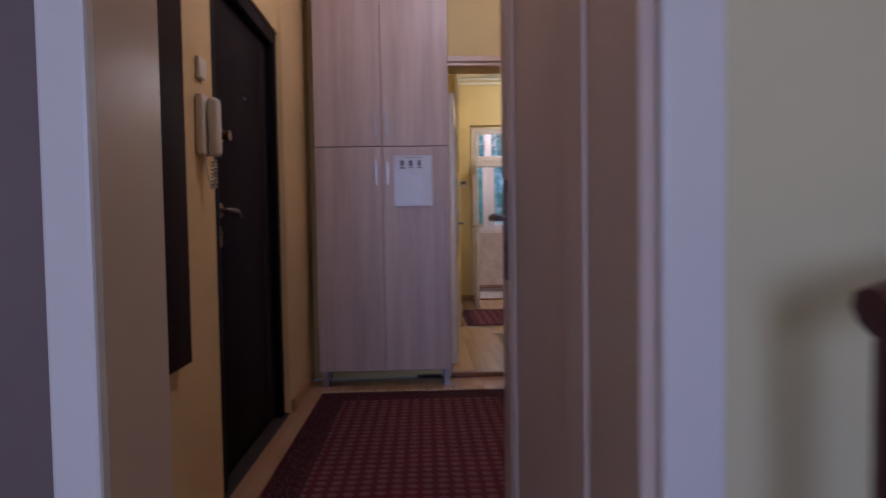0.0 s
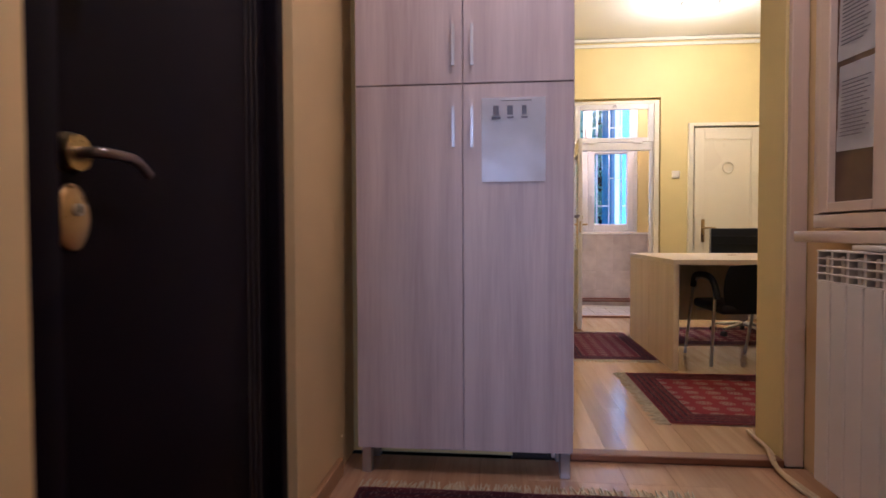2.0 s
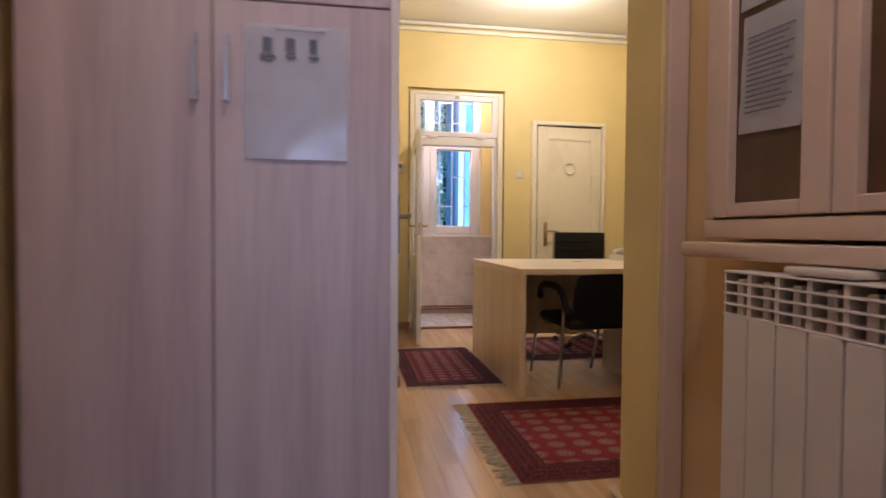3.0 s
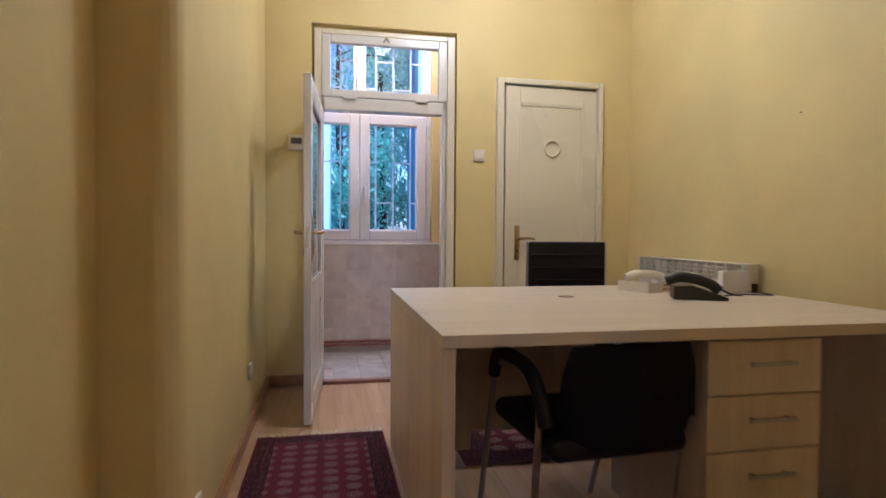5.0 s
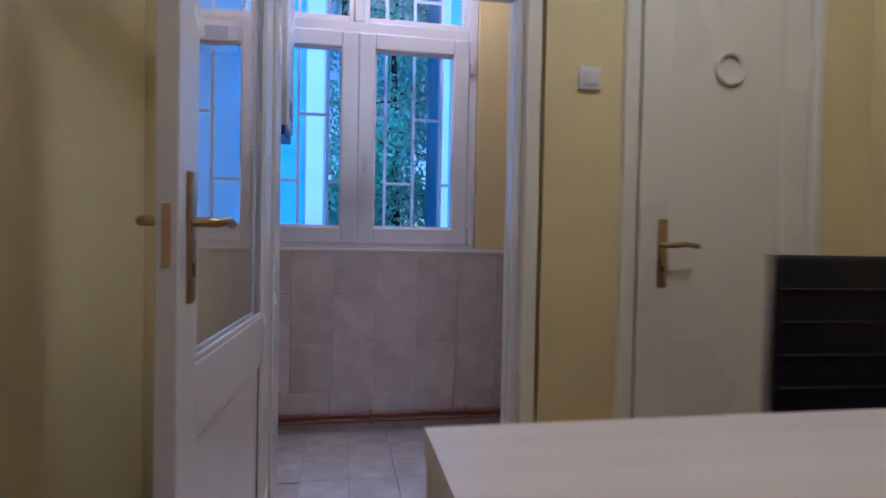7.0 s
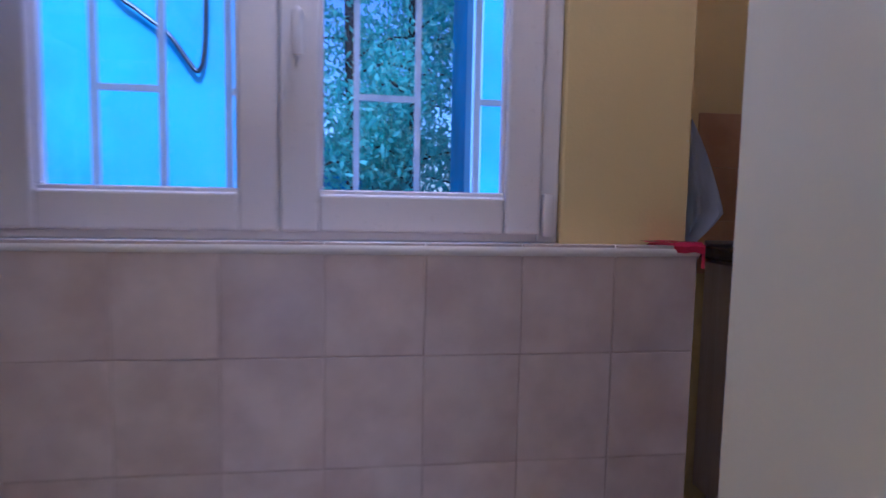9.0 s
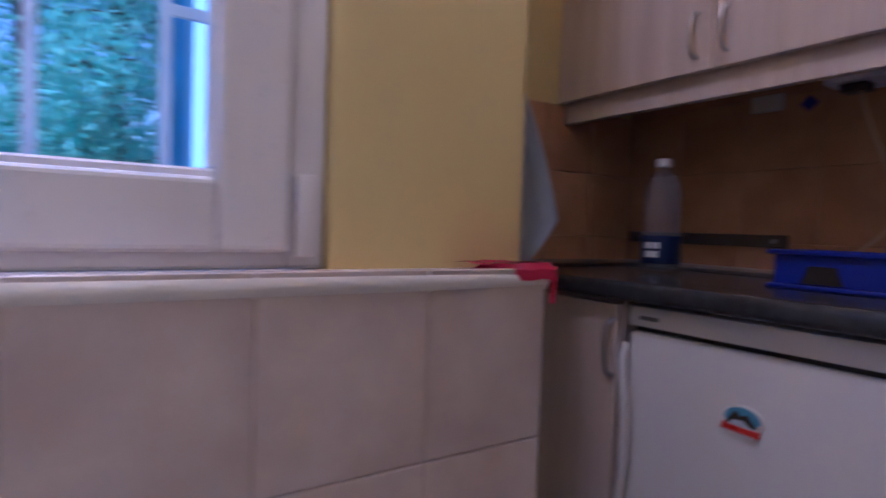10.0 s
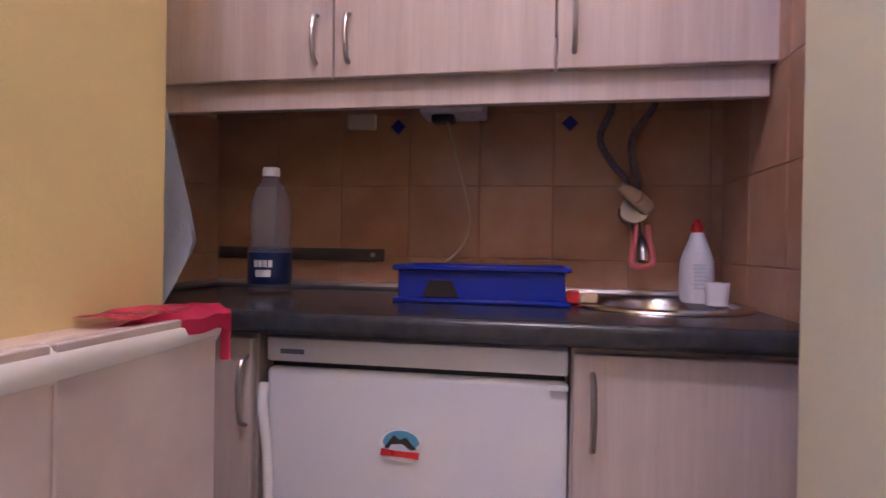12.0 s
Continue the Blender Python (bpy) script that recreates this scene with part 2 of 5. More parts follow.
_tr = _g.n("BsdfTranslucent", {"Color": (0.42, 0.80, 0.60, 1)}); _mx = _g.n("MixShader", {0: 0.45, 1: _g.b.outputs[0], 2: _tr.outputs[0]})
_g.t.links.new(_mx.outputs[0], _g.t.nodes["Material Output"].inputs["Surface"]); M["leaf"] = _g.m
_g = G("lamp_bulb", 0.4); _g.color((1, 0.9, 0.7, 1)); _g.b.inputs["Emission Color"].default_value = (1, 0.86, 0.6, 1); _g.b.inputs["Emission Strength"].default_value = 12.0; M["bulb"] = _g.m

# ---- building helpers ----


def box(bm, x0, x1, y0, y1, z0, z1, bev=0.0, seg=1):
    geo = bmesh.ops.create_cube(bm, size=1, matrix=Matrix.Translation(((x0 + x1) / 2, (y0 + y1) / 2, (z0 + z1) / 2)) @ Matrix.Diagonal((abs(x1 - x0), abs(y1 - y0), abs(z1 - z0), 1)))
    if bev:
        es = {e for v in geo["verts"] for e in v.link_edges}
        bmesh.ops.bevel(bm, geom=list(es), offset=bev, segments=seg, affect="EDGES", profile=0.5)
    return bm


def boxes(*bs, bev=0.0, seg=1):
    bm = bmesh.new()
    for b in bs:
        box(bm, *b, bev=bev, seg=seg)
    return bm


def cyl(bm, p, q, r, r2=None, seg=16):
    p, q = Vector(p), Vector(q); d = q - p
    bmesh.ops.create_cone(bm, cap_ends=True, segments=seg, radius1=r, radius2=r if r2 is None else r2, depth=d.length,
                          matrix=Matrix.Translation((p + q) / 2) @ d.to_track_quat("Z", "Y").to_matrix().to_4x4())
    return bm


def tube(pts, r, seg=8, smooth=6):
    """A tube along a smoothed line of points."""
    bm = bmesh.new(); P = [Vector(p) for p in pts]; line = []
    for i in range(len(P) - 1):
        a, b, c, d = P[max(i - 1, 0)], P[i], P[i + 1], P[min(i + 2, len(P) - 1)]
        for k in range(smooth):
            t = k / smooth
            line.append(0.5 * (2 * b + (c - a) * t + (2 * a - 5 * b + 4 * c - d) * t * t + (3 * b - a - 3 * c + d) * t ** 3))
    line.append(P[-1]); rings = []
    for i, p in enumerate(line):
        d = (line[min(i + 1, len(line) - 1)] - line[max(i - 1, 0)]).normalized()
        u = d.orthogonal() if not rings else (u - d * u.dot(d)); u.normalize(); w = d.cross(u)
        rings.append([bm.verts.new(p + (u * math.cos(6.28318 * k / seg) + w * math.sin(6.28318 * k / seg)) * r) for k in range(seg)])
    for a, b in zip(rings, rings[1:]):
        for k in range(seg):
            bm.faces.new((a[k], a[(k + 1) % seg], b[(k + 1) % seg], b[k]))
    bm.faces.new(rings[0][::-1]); bm.faces.new(rings[-1])
    return bm


def lathe(profile, center, seg=24):
    bm = bmesh.new(); cx, cy, cz = center; rings = []
    for r, z in profile:
        rings.append([bm.verts.new((cx + r * math.cos(6.28318 * k / seg), cy + r * math.sin(6.28318 * k / seg), cz + z)) for k in range(seg)])
    for a, b in zip(rings, rings[1:]):
        for k in range(seg):
            bm.faces.new((a[k], a[(k + 1) % seg], b[(k + 1) % seg], b[k]))
    bm.faces.new(rings[0][::-1]); bm.faces.new(rings[-1])
    return bm


def prism(pts, z0, z1):
    bm = bmesh.new(); a = [bm.verts.new((x, y, z0)) for x, y in pts]; b = [bm.verts.new((x, y, z1)) for x, y in pts]; n = len(pts)
    for k in range(n):
        bm.faces.new((a[k], a[(k + 1) % n], b[(k + 1) % n], b[k]))
    bm.faces.new(a[::-1]); bm.faces.new(b); bmesh.ops.recalc_face_normals(bm, faces=bm.faces)
    return bm


def smooth_by_angle(me, smooth):
    if smooth:
        me.shade_smooth(); me.set_sharp_from_angle(angle=radians(38))


def part(name, bm, material, parent=None, label="", smooth=True, local=False):
    """One mesh object, its vertices given in world places (or in the parent's own), under a thing or a part."""
    if parent is not None and not local:
        bmesh.ops.transform(bm, matrix=parent.matrix_world.inverted(), verts=bm.verts)
    me = bpy.data.meshes.new(name); bm.to_mesh(me); bm.free(); me.materials.append(M[material]); smooth_by_angle(me, smooth)
    ob = new(name, me)
    if parent is not None:
        ob.parent = parent; ob.matrix_world = parent.matrix_world.copy()
    return tagged(ob, label)


def thing(name, m, label, category, group="", kind=""):
    ob = new(name); ob.matrix_world = m
    ob.empty_display_size = 0.1
    return tagged(ob, label, category, group, kind)


def solid(name, bm, material, label="", category="", kind="structure", smooth=False):
    return tagged(part(name, bm, material, None, "", smooth), label, category, "", kind)


# ---- structure ----
FH, FO, FK, CZ = -0.05, -0.025, -0.02, 3.1
floor_hall = solid("floor_hall", boxes((-0.4, 2.1, 2.2, 5.64, FH - 0.1, FH - 0.009)), "darkgap", "laminate hall floor with warm oak planks", "floor")
floor_office = solid("floor_office", boxes((0.7, 4.0, 5.66, 9.70, FO - 0.1, FO - 0.009)), "darkgap", "glossy oak laminate office floor", "floor")
floor_kitchen = solid("floor_kitchen", boxes((1.0, 3.8, 9.72, 11.3, FK - 0.1, FK - 0.007)), "grout", "pale tiled kitchen floor", "floor")
solid("floor_room", boxes((-2.2, 3.2, -2.1, 2.2, FH - 0.1, FH)), "hplank", "laminate floor of the front room", "floor")
solid("ceiling_room", boxes((-2.2, 3.2, -2.1, 2.47, CZ, CZ + 0.1)), "ceil", "painted ceiling of the front room", "ceiling")
solid("ceiling_hall", boxes((-0.4, 2.1, 2.47, 5.66, CZ, CZ + 0.1)), "ceil", "painted hall ceiling", "ceiling")
solid("ceiling_office", boxes((0.7, 4.0, 5.66, 9.70, CZ, CZ + 0.1)), "ceil", "cream painted office ceiling", "ceiling")
solid("ceiling_kitchen", boxes((0.8, 4.0, 9.70, 11.3, CZ, CZ + 0.1)), "ceil", "painted kitchen ceiling", "ceiling")
# front room
solid("wall_room_back", boxes((-2.2, -0.4, -2.2, -2.1, FH, CZ), (1.2, 3.2, -2.2, -2.1, FH, CZ), (-0.4, 1.2, -2.2, -2.1, FH, 0.8), (-0.4, 1.2, -2.2, -2.1, 2.4, CZ)), "roomwall", "cream painted wall of the front room", "wall")
solid("wall_room_left", boxes((-2.3, -2.2, -2.1, 2.47, FH, CZ)), "roomwall", "cream painted side wall", "wall")
solid("wall_room_right", boxes((3.2, 3.3, -2.1, 2.47, FH, CZ)), "roomwall", "cream painted side wall", "wall")
solid("wall_room_front", boxes((1.14, 3.2, 2.47, 2.70, FH, CZ), (0.20, 1.14, 2.47, 2.70, 2.1, CZ)), "roomwall", "cream painted wall with a doorway to the hall", "wall")
# Left part of the same front wall; its dimness is colour, not lighting.
solid("wall_room_front_dark", boxes((-2.2, 0.198, 2.47, 2.70, FH, CZ), (-2.2, 0.258, 2.46, 2.468, FH, CZ)), "taupe", "wall beside the room doorway, its dimness put into taupe", "wall")
# hall
solid("wall_hall_left", boxes((-0.35, -0.04, 2.70, 3.90, FH, CZ), (-0.35, -0.02, 4.93, 5.66, FH, CZ), (-0.35, -0.04, 3.90, 4.93, 2.1, CZ), (-0.35, -0.20, 3.90, 4.93, FH, 2.1)), "hallwall", "ochre painted hall wall with the entrance door", "wall")
solid("wall_hall_right", boxes((1.92, 2.1, 2.70, 5.64, FH, CZ)), "hallwall", "ochre painted hall wall", "wall")
solid("wall_partition", boxes((-0.35, 0.93, 5.66, 5.90, FH, CZ), (1.86, 4.0, 5.66, 5.90, FH, CZ), (0.93, 1.86, 5.66, 5.90, 2.145, CZ)), "wall", "yellow partition wall with a doorway between hall and office", "wall")
# office
solid("wall_office_left", boxes((0.7, 0.92, 5.90, 7.45, FO - 0.05, CZ)), "wall", "yellow painted office wall", "wall")
solid("wall_office_breast", boxes((0.7, 1.14, 7.45, 9.70, FO - 0.05, CZ), bev=0.07, seg=5), "wall", "yellow chimney breast along the office wall", "wall")
solid("wall_office_right", boxes((3.80, 4.0, 5.90, 9.70, FO - 0.05, CZ)), "wall", "yellow painted office wall with a small scuff", "wall")
solid("wall_far", boxes((0.8, 1.437, 9.70, 9.752, FK - 0.05, CZ), (0.8, 1.47, 9.752, 9.92, FK - 0.05, CZ), (2.443, 2.76, 9.70, 9.752, FK - 0.05, CZ), (2.41, 2.76, 9.752, 9.92, FK - 0.05, CZ), (3.55, 4.0, 9.70, 9.92, FK - 0.05, CZ),
                        (2.76, 3.55, 9.70, 9.92, 2.13, CZ), (2.76, 3.55, 9.80, 9.92, FK - 0.05, 2.13), (1.437, 2.443, 9.70, 9.752, 2.44, CZ), (1.47, 2.41, 9.752, 9.92, 2.41, CZ)), "wall", "yellow wall with the kitchen doorway and a closed door", "wall")
# kitchen
solid("wall_kitchen_pier", prism(((2.352, 9.802), (2.409, 9.802), (2.409, 9.922), (2.84, 9.922), (2.84, 10.135), (2.418, 10.09)), FK - 0.05, CZ), "roomwall", "cream splayed wall end beside the kitchen doorway", "wall")
solid("wall_kitchen_niche_right", boxes((2.842, 3.80, 9.922, 9.99, FK - 0.05, CZ)), "wall", "yellow side wall of the kitchen niche", "wall")
solid("wall_kitchen_back", boxes((3.59, 3.80, 9.99, 11.3, FK - 0.05, CZ)), "wall", "yellow wall behind the kitchen units", "wall")
solid("wall_kitchen_niche_left", boxes((2.775, 3.59, 11.23, 11.3, FK - 0.05, CZ)), "wall", "yellow side wall of the kitchen niche", "wall")
solid("wall_kitchen_left", boxes((1.0, 1.18, 9.922, 11.0, FK - 0.05, CZ)), "wall", "yellow kitchen wall carrying the pipes", "wall")
solid("wall_kitchen_left_jamb", boxes((1.18, 1.47, 9.922, 10.15, FK - 0.05, CZ)), "wall", "yellow wall beside the kitchen doorway", "wall")
solid("wall_window_pier", boxes((2.457, 2.775, 10.786, 11.3, 0.928, CZ), bev=0.006, seg=2), "wall", "chipped yellow pier beside the window", "wall")
solid("wall_window_head", boxes((1.18, 2.457, 10.80, 11.0, 2.79, CZ)), "wall", "yellow wall above the window", "wall")
parapet = solid("wall_parapet", boxes((1.18, 2.767, 10.7228, 11.0, FK - 0.05, 0.925), (2.457, 2.767, 11.0, 11.3, FK - 0.05, 0.925)), "grout", "tiled parapet wall below the window", "wall")
solid("trim_parapet", tube([(1.185, 10.735, 0.922), (1.9, 10.733, 0.922), (2.55, 10.733, 0.921), (2.772, 10.735, 0.920)], 0.017, 10), "white", "white rounded tile trim along the parapet", "trim", smooth=True)
solid("window_ledge", boxes((1.185, 2.77, 10.735, 10.80, 0.925, 0.934)), "cream", "stained narrow window ledge", "window sill")

# skirting, crown moulding, door linings
solid("baseboard_hall", boxes((-0.02, 0.005, 4.95, 5.40, FH, FH + 0.07), bev=0.004), "base", "oak skirting along the hall wall", "baseboard")
solid("baseboard_office", boxes((1.14, 1.16, 7.52, 9.68, FO, FO + 0.075), (1.16, 1.46, 9.68, 9.70, FO, FO + 0.075), bev=0.004), "base", "oak skirting along the office wall", "baseboard")
solid("baseboard_office_right", boxes((3.78, 3.80, 5.92, 9.70, FO, FO + 0.075), bev=0.004), "base", "oak skirting along the office wall", "baseboard")
cr = bmesh.new()
for k, (d, z) in enumerate(((0.05, CZ - 0.045), (0.032, CZ - 0.10))):
    box(cr, 1.0, 3.8, 9.70 - d, 9.70, z, z + 0.035, 0.008, 2); box(cr, 3.80 - d, 3.80, 5.90, 9.64, z, z + 0.035, 0.008, 2); box(cr, 1.14, 1.14 + d, 7.52, 9.64, z, z + 0.035, 0.008, 2)
solid("trim_crown", cr, "ceil", "cream plaster crown moulding below the ceiling", "moulding")
solid("trim_room_door", boxes((0.260, 0.325, 2.44, 2.468, FH, 2.15), (1.085, 1.175, 2.44, 2.468, FH, 2.15), (0.325, 1.085, 2.44, 2.468, 2.065, 2.15), bev=0.006, seg=2), "white", "white gloss architrave round the room doorway", "door frame")
solid("trim_room_lining", boxes((0.20, 0.295, 2.47, 2.72, FH, 2.1), (1.065, 1.14, 2.47, 2.72, FH, 2.1), (0.295, 1.065, 2.47, 2.72, 2.05, 2.1), bev=0.004), "cream", "cream painted doorway lining", "door frame")
solid("trim_office_door", boxes((0.87, 0.945, 5.642, 5.66, FH, 2.17), (1.845, 1.915, 5.63, 5.66, FH, 2.17), (0.945, 1.845, 5.63, 5.66, 2.115, 2.17), (0.945, 1.87, 5.615, 5.63, 2.14, 2.18), bev=0.005, seg=2), "cream", "old cream architrave round the office doorway", "door frame")
solid("trim_office_lining", boxes((0.93, 0.95, 5.66, 5.90, FH, 2.145), (1.835, 1.86, 5.66, 5.90, FH, 2.145), (0.95, 1.835, 5.66, 5.90, 2.13, 2.145), bev=0.003), "wall", "yellowed doorway lining", "door frame")
solid("threshold_office", boxes((0.95, 1.835, 5.62, 5.69, FH, FO + 0.006), bev=0.006, seg=2), "thresh", "dark wooden threshold step", "threshold")
solid("threshold_kitchen", boxes((1.47, 2.41, 9.665, 9.735, FO - 0.02, FK + 0.018), bev=0.006, seg=2), "thresh", "dark wooden kitchen threshold", "threshold")

# ---- shared kinds of things ----


def panel_door(name, m, w, h, label, material="door", glazed=None, panels=(), group="", t=0.04, bead=0.014):
    """A leaf in its own frame: x along the width from the hinge, y through the thickness, z up."""
    d = thing(name, m, label, "door", group)
    zs = sorted([(a, b) for a, b in panels] + ([glazed] if glazed else []))
    sw = 0.105; 
    for a in (0, w - sw):
        part("stile", boxes((a, a + sw, -t, 0, 0, h), bev=0.004, seg=2), material, d, local=True, smooth=False)
    prev = 0.0
    for a, b in zs + [(h, h)]:
        part("rail", boxes((sw, w - sw, -t + 0.001, -0.001, prev, a), bev=0.004, seg=2), material, d, local=True, smooth=False); prev = b
    for a, b in panels:
        part("panel", boxes((sw - 0.005, w - sw + 0.005, -t * 0.68, -t * 0.32, a - 0.005, b + 0.005)), material, d, local=True, smooth=False)
    for a, b in zs:
        for s in (-t + 0.003, -0.011):
            part("bead", boxes((sw, sw + bead, s, s + 0.008, a, b), (w - sw - bead, w - sw, s, s + 0.008, a, b), (sw + bead, w - sw - bead, s, s + 0.008, a, a + bead), (sw + bead, w - sw - bead, s, s + 0.008, b - bead, b), bev=0.003, seg=2), material, d, local=True, smooth=False)
    if glazed:
        part("pane", boxes((sw - 0.002, w - sw + 0.002, -t / 2 - 0.002, -t / 2 + 0.002, glazed[0], glazed[1])), "glass", d, "clear glass pane", local=True).visible_shadow = False
    return d


def lever(parent, x, z, side, metal="brass", t=0.04, sgn=-1, ph=0.24, pw=0.02):
    """A long plate and a bent lever on one face of a leaf, in the leaf's own frame."""
    y = 0.0 if side > 0 else -t
    pl = part("handle_plate", boxes((x - pw, x + pw, min(y, y + side * 0.007), max(y, y + side * 0.007), z - ph * 0.62, z + ph * 0.38), bev=0.004, seg=2), metal, parent, local=True)
    yo = y + side * 0.05
    part("handle", tube([(x, y, z), (x, y + side * 0.03, z), (x + sgn * 0.015, yo, z), (x + sgn * 0.06, yo + side * 0.004, z + 0.004), (x + sgn * 0.12, yo - side * 0.004, z - 0.002)], 0.0095, 10), metal, parent, local=True)
    # Raised dark patch; the keyhole's shade is only colour.
    part("keyhole", boxes((x - 0.004, x + 0.004, min(y, y + side * 0.0085), max(y, y + side * 0.0085), z - 0.10, z - 0.075)), "darkgap", parent, local=True)
    return pl


def bow_handle(p, q, out, parent, material="steel", r=0.0045):
    p, q, out = Vector(p), Vector(q), Vector(out)
    return part("handle", tube([p, p + out * 0.7 + (q - p) * 0.1, (p + q) / 2 + out, q + out * 0.7 - (q - p) * 0.1, q], r, 8, 5), material, parent, "brushed metal handle")


def radiator(name, wall_x, front_x, y0, y1, z0, z1, label):
    r = thing(name, pose((wall_x + front_x) / 2, (y0 + y1) / 2, z0), label, "radiator"); n = round((y1 - y0) / 0.08); w = (y1 - y0) / n; sg = 1 if wall_x > front_x else -1
    f = front_x
    for k in range(n):
        a = y0 + k * w; bm = bmesh.new()
        box(bm, min(f, f + sg * 0.012), max(f, f + sg * 0.012), a + 0.003, a + w - 0.003, z0, z1 - 0.105, 0.004, 2)
        box(bm, min(f + sg * 0.013, f + sg * 0.085), max(f + sg * 0.013, f + sg * 0.085), a + w * 0.36, a + w * 0.64, z0 + 0.02, z1 - 0.02, 0.003)
        part("section", bm, "radiator", r, smooth=False)
    bm = bmesh.new()
    for k in range(5):
        z = z1 - 0.105 + k * 0.0245
        box(bm, min(f, f + sg * 0.09), max(f, f + sg * 0.09), y0, y1, z, z + 0.0045, 0.001)
    for k in range(n + 1):
        a = y0 + k * w
        box(bm, min(f + sg * 0.004, f + sg * 0.08), max(f + sg * 0.004, f + sg * 0.08), a - 0.006 + (0.006 if k == 0 else 0), a + 0.006 - (0.006 if k == n else 0), z1 - 0.104, z1 - 0.002)
    part("grille", bm, "radiator", r, smooth=False)
    # Dark sheet between the sections paints the shade inside the radiator.
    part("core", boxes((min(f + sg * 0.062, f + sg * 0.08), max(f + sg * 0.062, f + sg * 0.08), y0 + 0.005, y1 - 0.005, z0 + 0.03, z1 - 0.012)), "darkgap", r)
    for yb in (y0 + 0.2, y1 - 0.23):
        part("bracket", boxes((min(f + sg * 0.085, wall_x), max(f + sg * 0.085, wall_x), yb, yb + 0.03, z0 + 0.1, z0 + 0.13)), "steel", r)
    return r


def rug(name, x0, x1, y0, y1, z, label, fringe="y", field=(0.36, 0.045, 0.055), dark=(0.045, 0.015, 0.035), turn=0.0, k=1.0):
    hx, hy = (x1 - x0) / 2, (y1 - y0) / 2
    r = thing(name, pose((x0 + x1) / 2, (y0 + y1) / 2, z, 0, 0, turn), label, "rug")
    M[name + label] = rug_mat("woven_" + name, hx, hy, field, dark, k)
    bm = bmesh.new(); nx, ny = 24, 36; rr = random.Random(len(label) + nx)
    g = [[bm.verts.new((-hx + 2 * hx * i / nx, -hy + 2 * hy * j / ny, 0.008 + 0.0025 * noise.noise((i * 0.3, j * 0.3, hx * 9)))) for i in range(nx + 1)] for j in range(ny + 1)]
    for j in range(ny):
        for i in range(nx):
            bm.faces.new((g[j][i], g[j][i + 1], g[j + 1][i + 1], g[j + 1][i]))
    bmesh.ops.solidify(bm, geom=bm.faces[:], thickness=0.007)
    part("rug_body", bm, name + label, r, local=True)
    for s in (-1, 1):
        bm = bmesh.new(); L = hx if fringe == "y" else hy; k = -L
        while k < L:
            e = 0.05 + rr.random() * 0.035; dx = rr.uniform(-0.02, 0.02); w = 0.0035
            a, b = (hy, hy + e) if fringe == "y" else (hx, hx + e); a -= 0.004
            q = [(k - w, s * a), (k + w, s * a), (k + dx + w * 0.5, s * b), (k + dx - w * 0.5, s * b)]
            if fringe != "y":
                q = [(v, u) for u, v in q]
            zz = 0.004 + rr.random() * 0.004
            vs = [bm.verts.new((u, v, zz - (0.003 if i > 1 else 0))) for i, (u, v) in enumerate(q)] + [bm.verts.new((u, v, 0.0005)) for u, v in q]
            for f in ((0, 1, 2, 3), (0, 4, 5, 1), (1, 5, 6, 2), (2, 6, 7, 3), (3, 7, 4, 0)):
                bm.faces.new([vs[i] for i in f])
            k += 0.0085
        bmesh.ops.recalc_face_normals(bm, faces=bm.faces)
        part("fringe", bm, "fringe", r, "frayed cream fringe", local=True, smooth=False)
    return r


def sheet(name, cx, y, cz, w, h, label, lines, axis="y", tilt=0.0):
    """A paper in a plastic sleeve with unreadable print, flat on a front: axis y faces -y, axis x faces -x."""
    m = pose(cx, y, cz, 0, tilt, 0) if axis == "y" else pose(cx, y, cz, 0, 0, -90) @ pose(0, 0, 0, 0, tilt, 0)
    s = thing(name, m, label, "paper"); bm = bmesh.new(); n = 10
    g = [[bm.verts.new((-w / 2 + w * i / n, -0.003 - 0.005 * abs(noise.noise((i * 0.9, j * 0.8, w * 30 + cz))), -h / 2 + h * j / n)) for i in range(n + 1)] for j in range(n + 1)]
    for j in range(n):
        for i in range(n):
            bm.faces.new((g[j][i], g[j][i + 1], g[j + 1][i + 1], g[j + 1][i]))
    bmesh.ops.solidify(bm, geom=bm.faces[:], thickness=-0.001)
    part("leaf", bm, "paper", s, local=True)
    bm = bmesh.new()
    for x0, x1, z0, z1 in lines:
        box(bm, -w / 2 + w * x0, -w / 2 + w * x1, -0.0095, -0.0085, -h / 2 + h * z0, -h / 2 + h * z1)
    part("print", bm, "ink", s, "rows of small grey print", local=True, smooth=False)
    return s


# ---- front room ----
ch = thing("wooden_chair", pose(1.42, 2.05, FH), "dark red wooden chair with a carved back", "chair")
part("seat", boxes((1.19, 1.65, 1.84, 2.26, 0.40, 0.45), bev=0.015, seg=2), "wood_dark", ch)
for lx, ly in ((1.22, 1.87), (1.62, 1.87), (1.22, 2.23), (1.62, 2.23)):
    part("leg", boxes((lx - 0.02, lx + 0.02, ly - 0.02, ly + 0.02, FH, 0.405), bev=0.006), "wood_dark", ch)
for lx in (1.22, 1.62):
    part("back_post", boxes((lx - 0.02, lx + 0.02, 2.21, 2.25, 0.44, 0.93), bev=0.01, seg=2), "wood_dark", ch)
part("top_rail", tube([(1.19, 2.23, 0.90), (1.3, 2.235, 0.93), (1.42, 2.24, 0.94), (1.54, 2.235, 0.93), (1.65, 2.23, 0.90)], 0.028, 10), "wood_dark", ch)
part("splat", boxes((1.36, 1.48, 2.22, 2.24, 0.46, 0.92), bev=0.006), "wood_dark", ch)
ch.location.x += 0.02

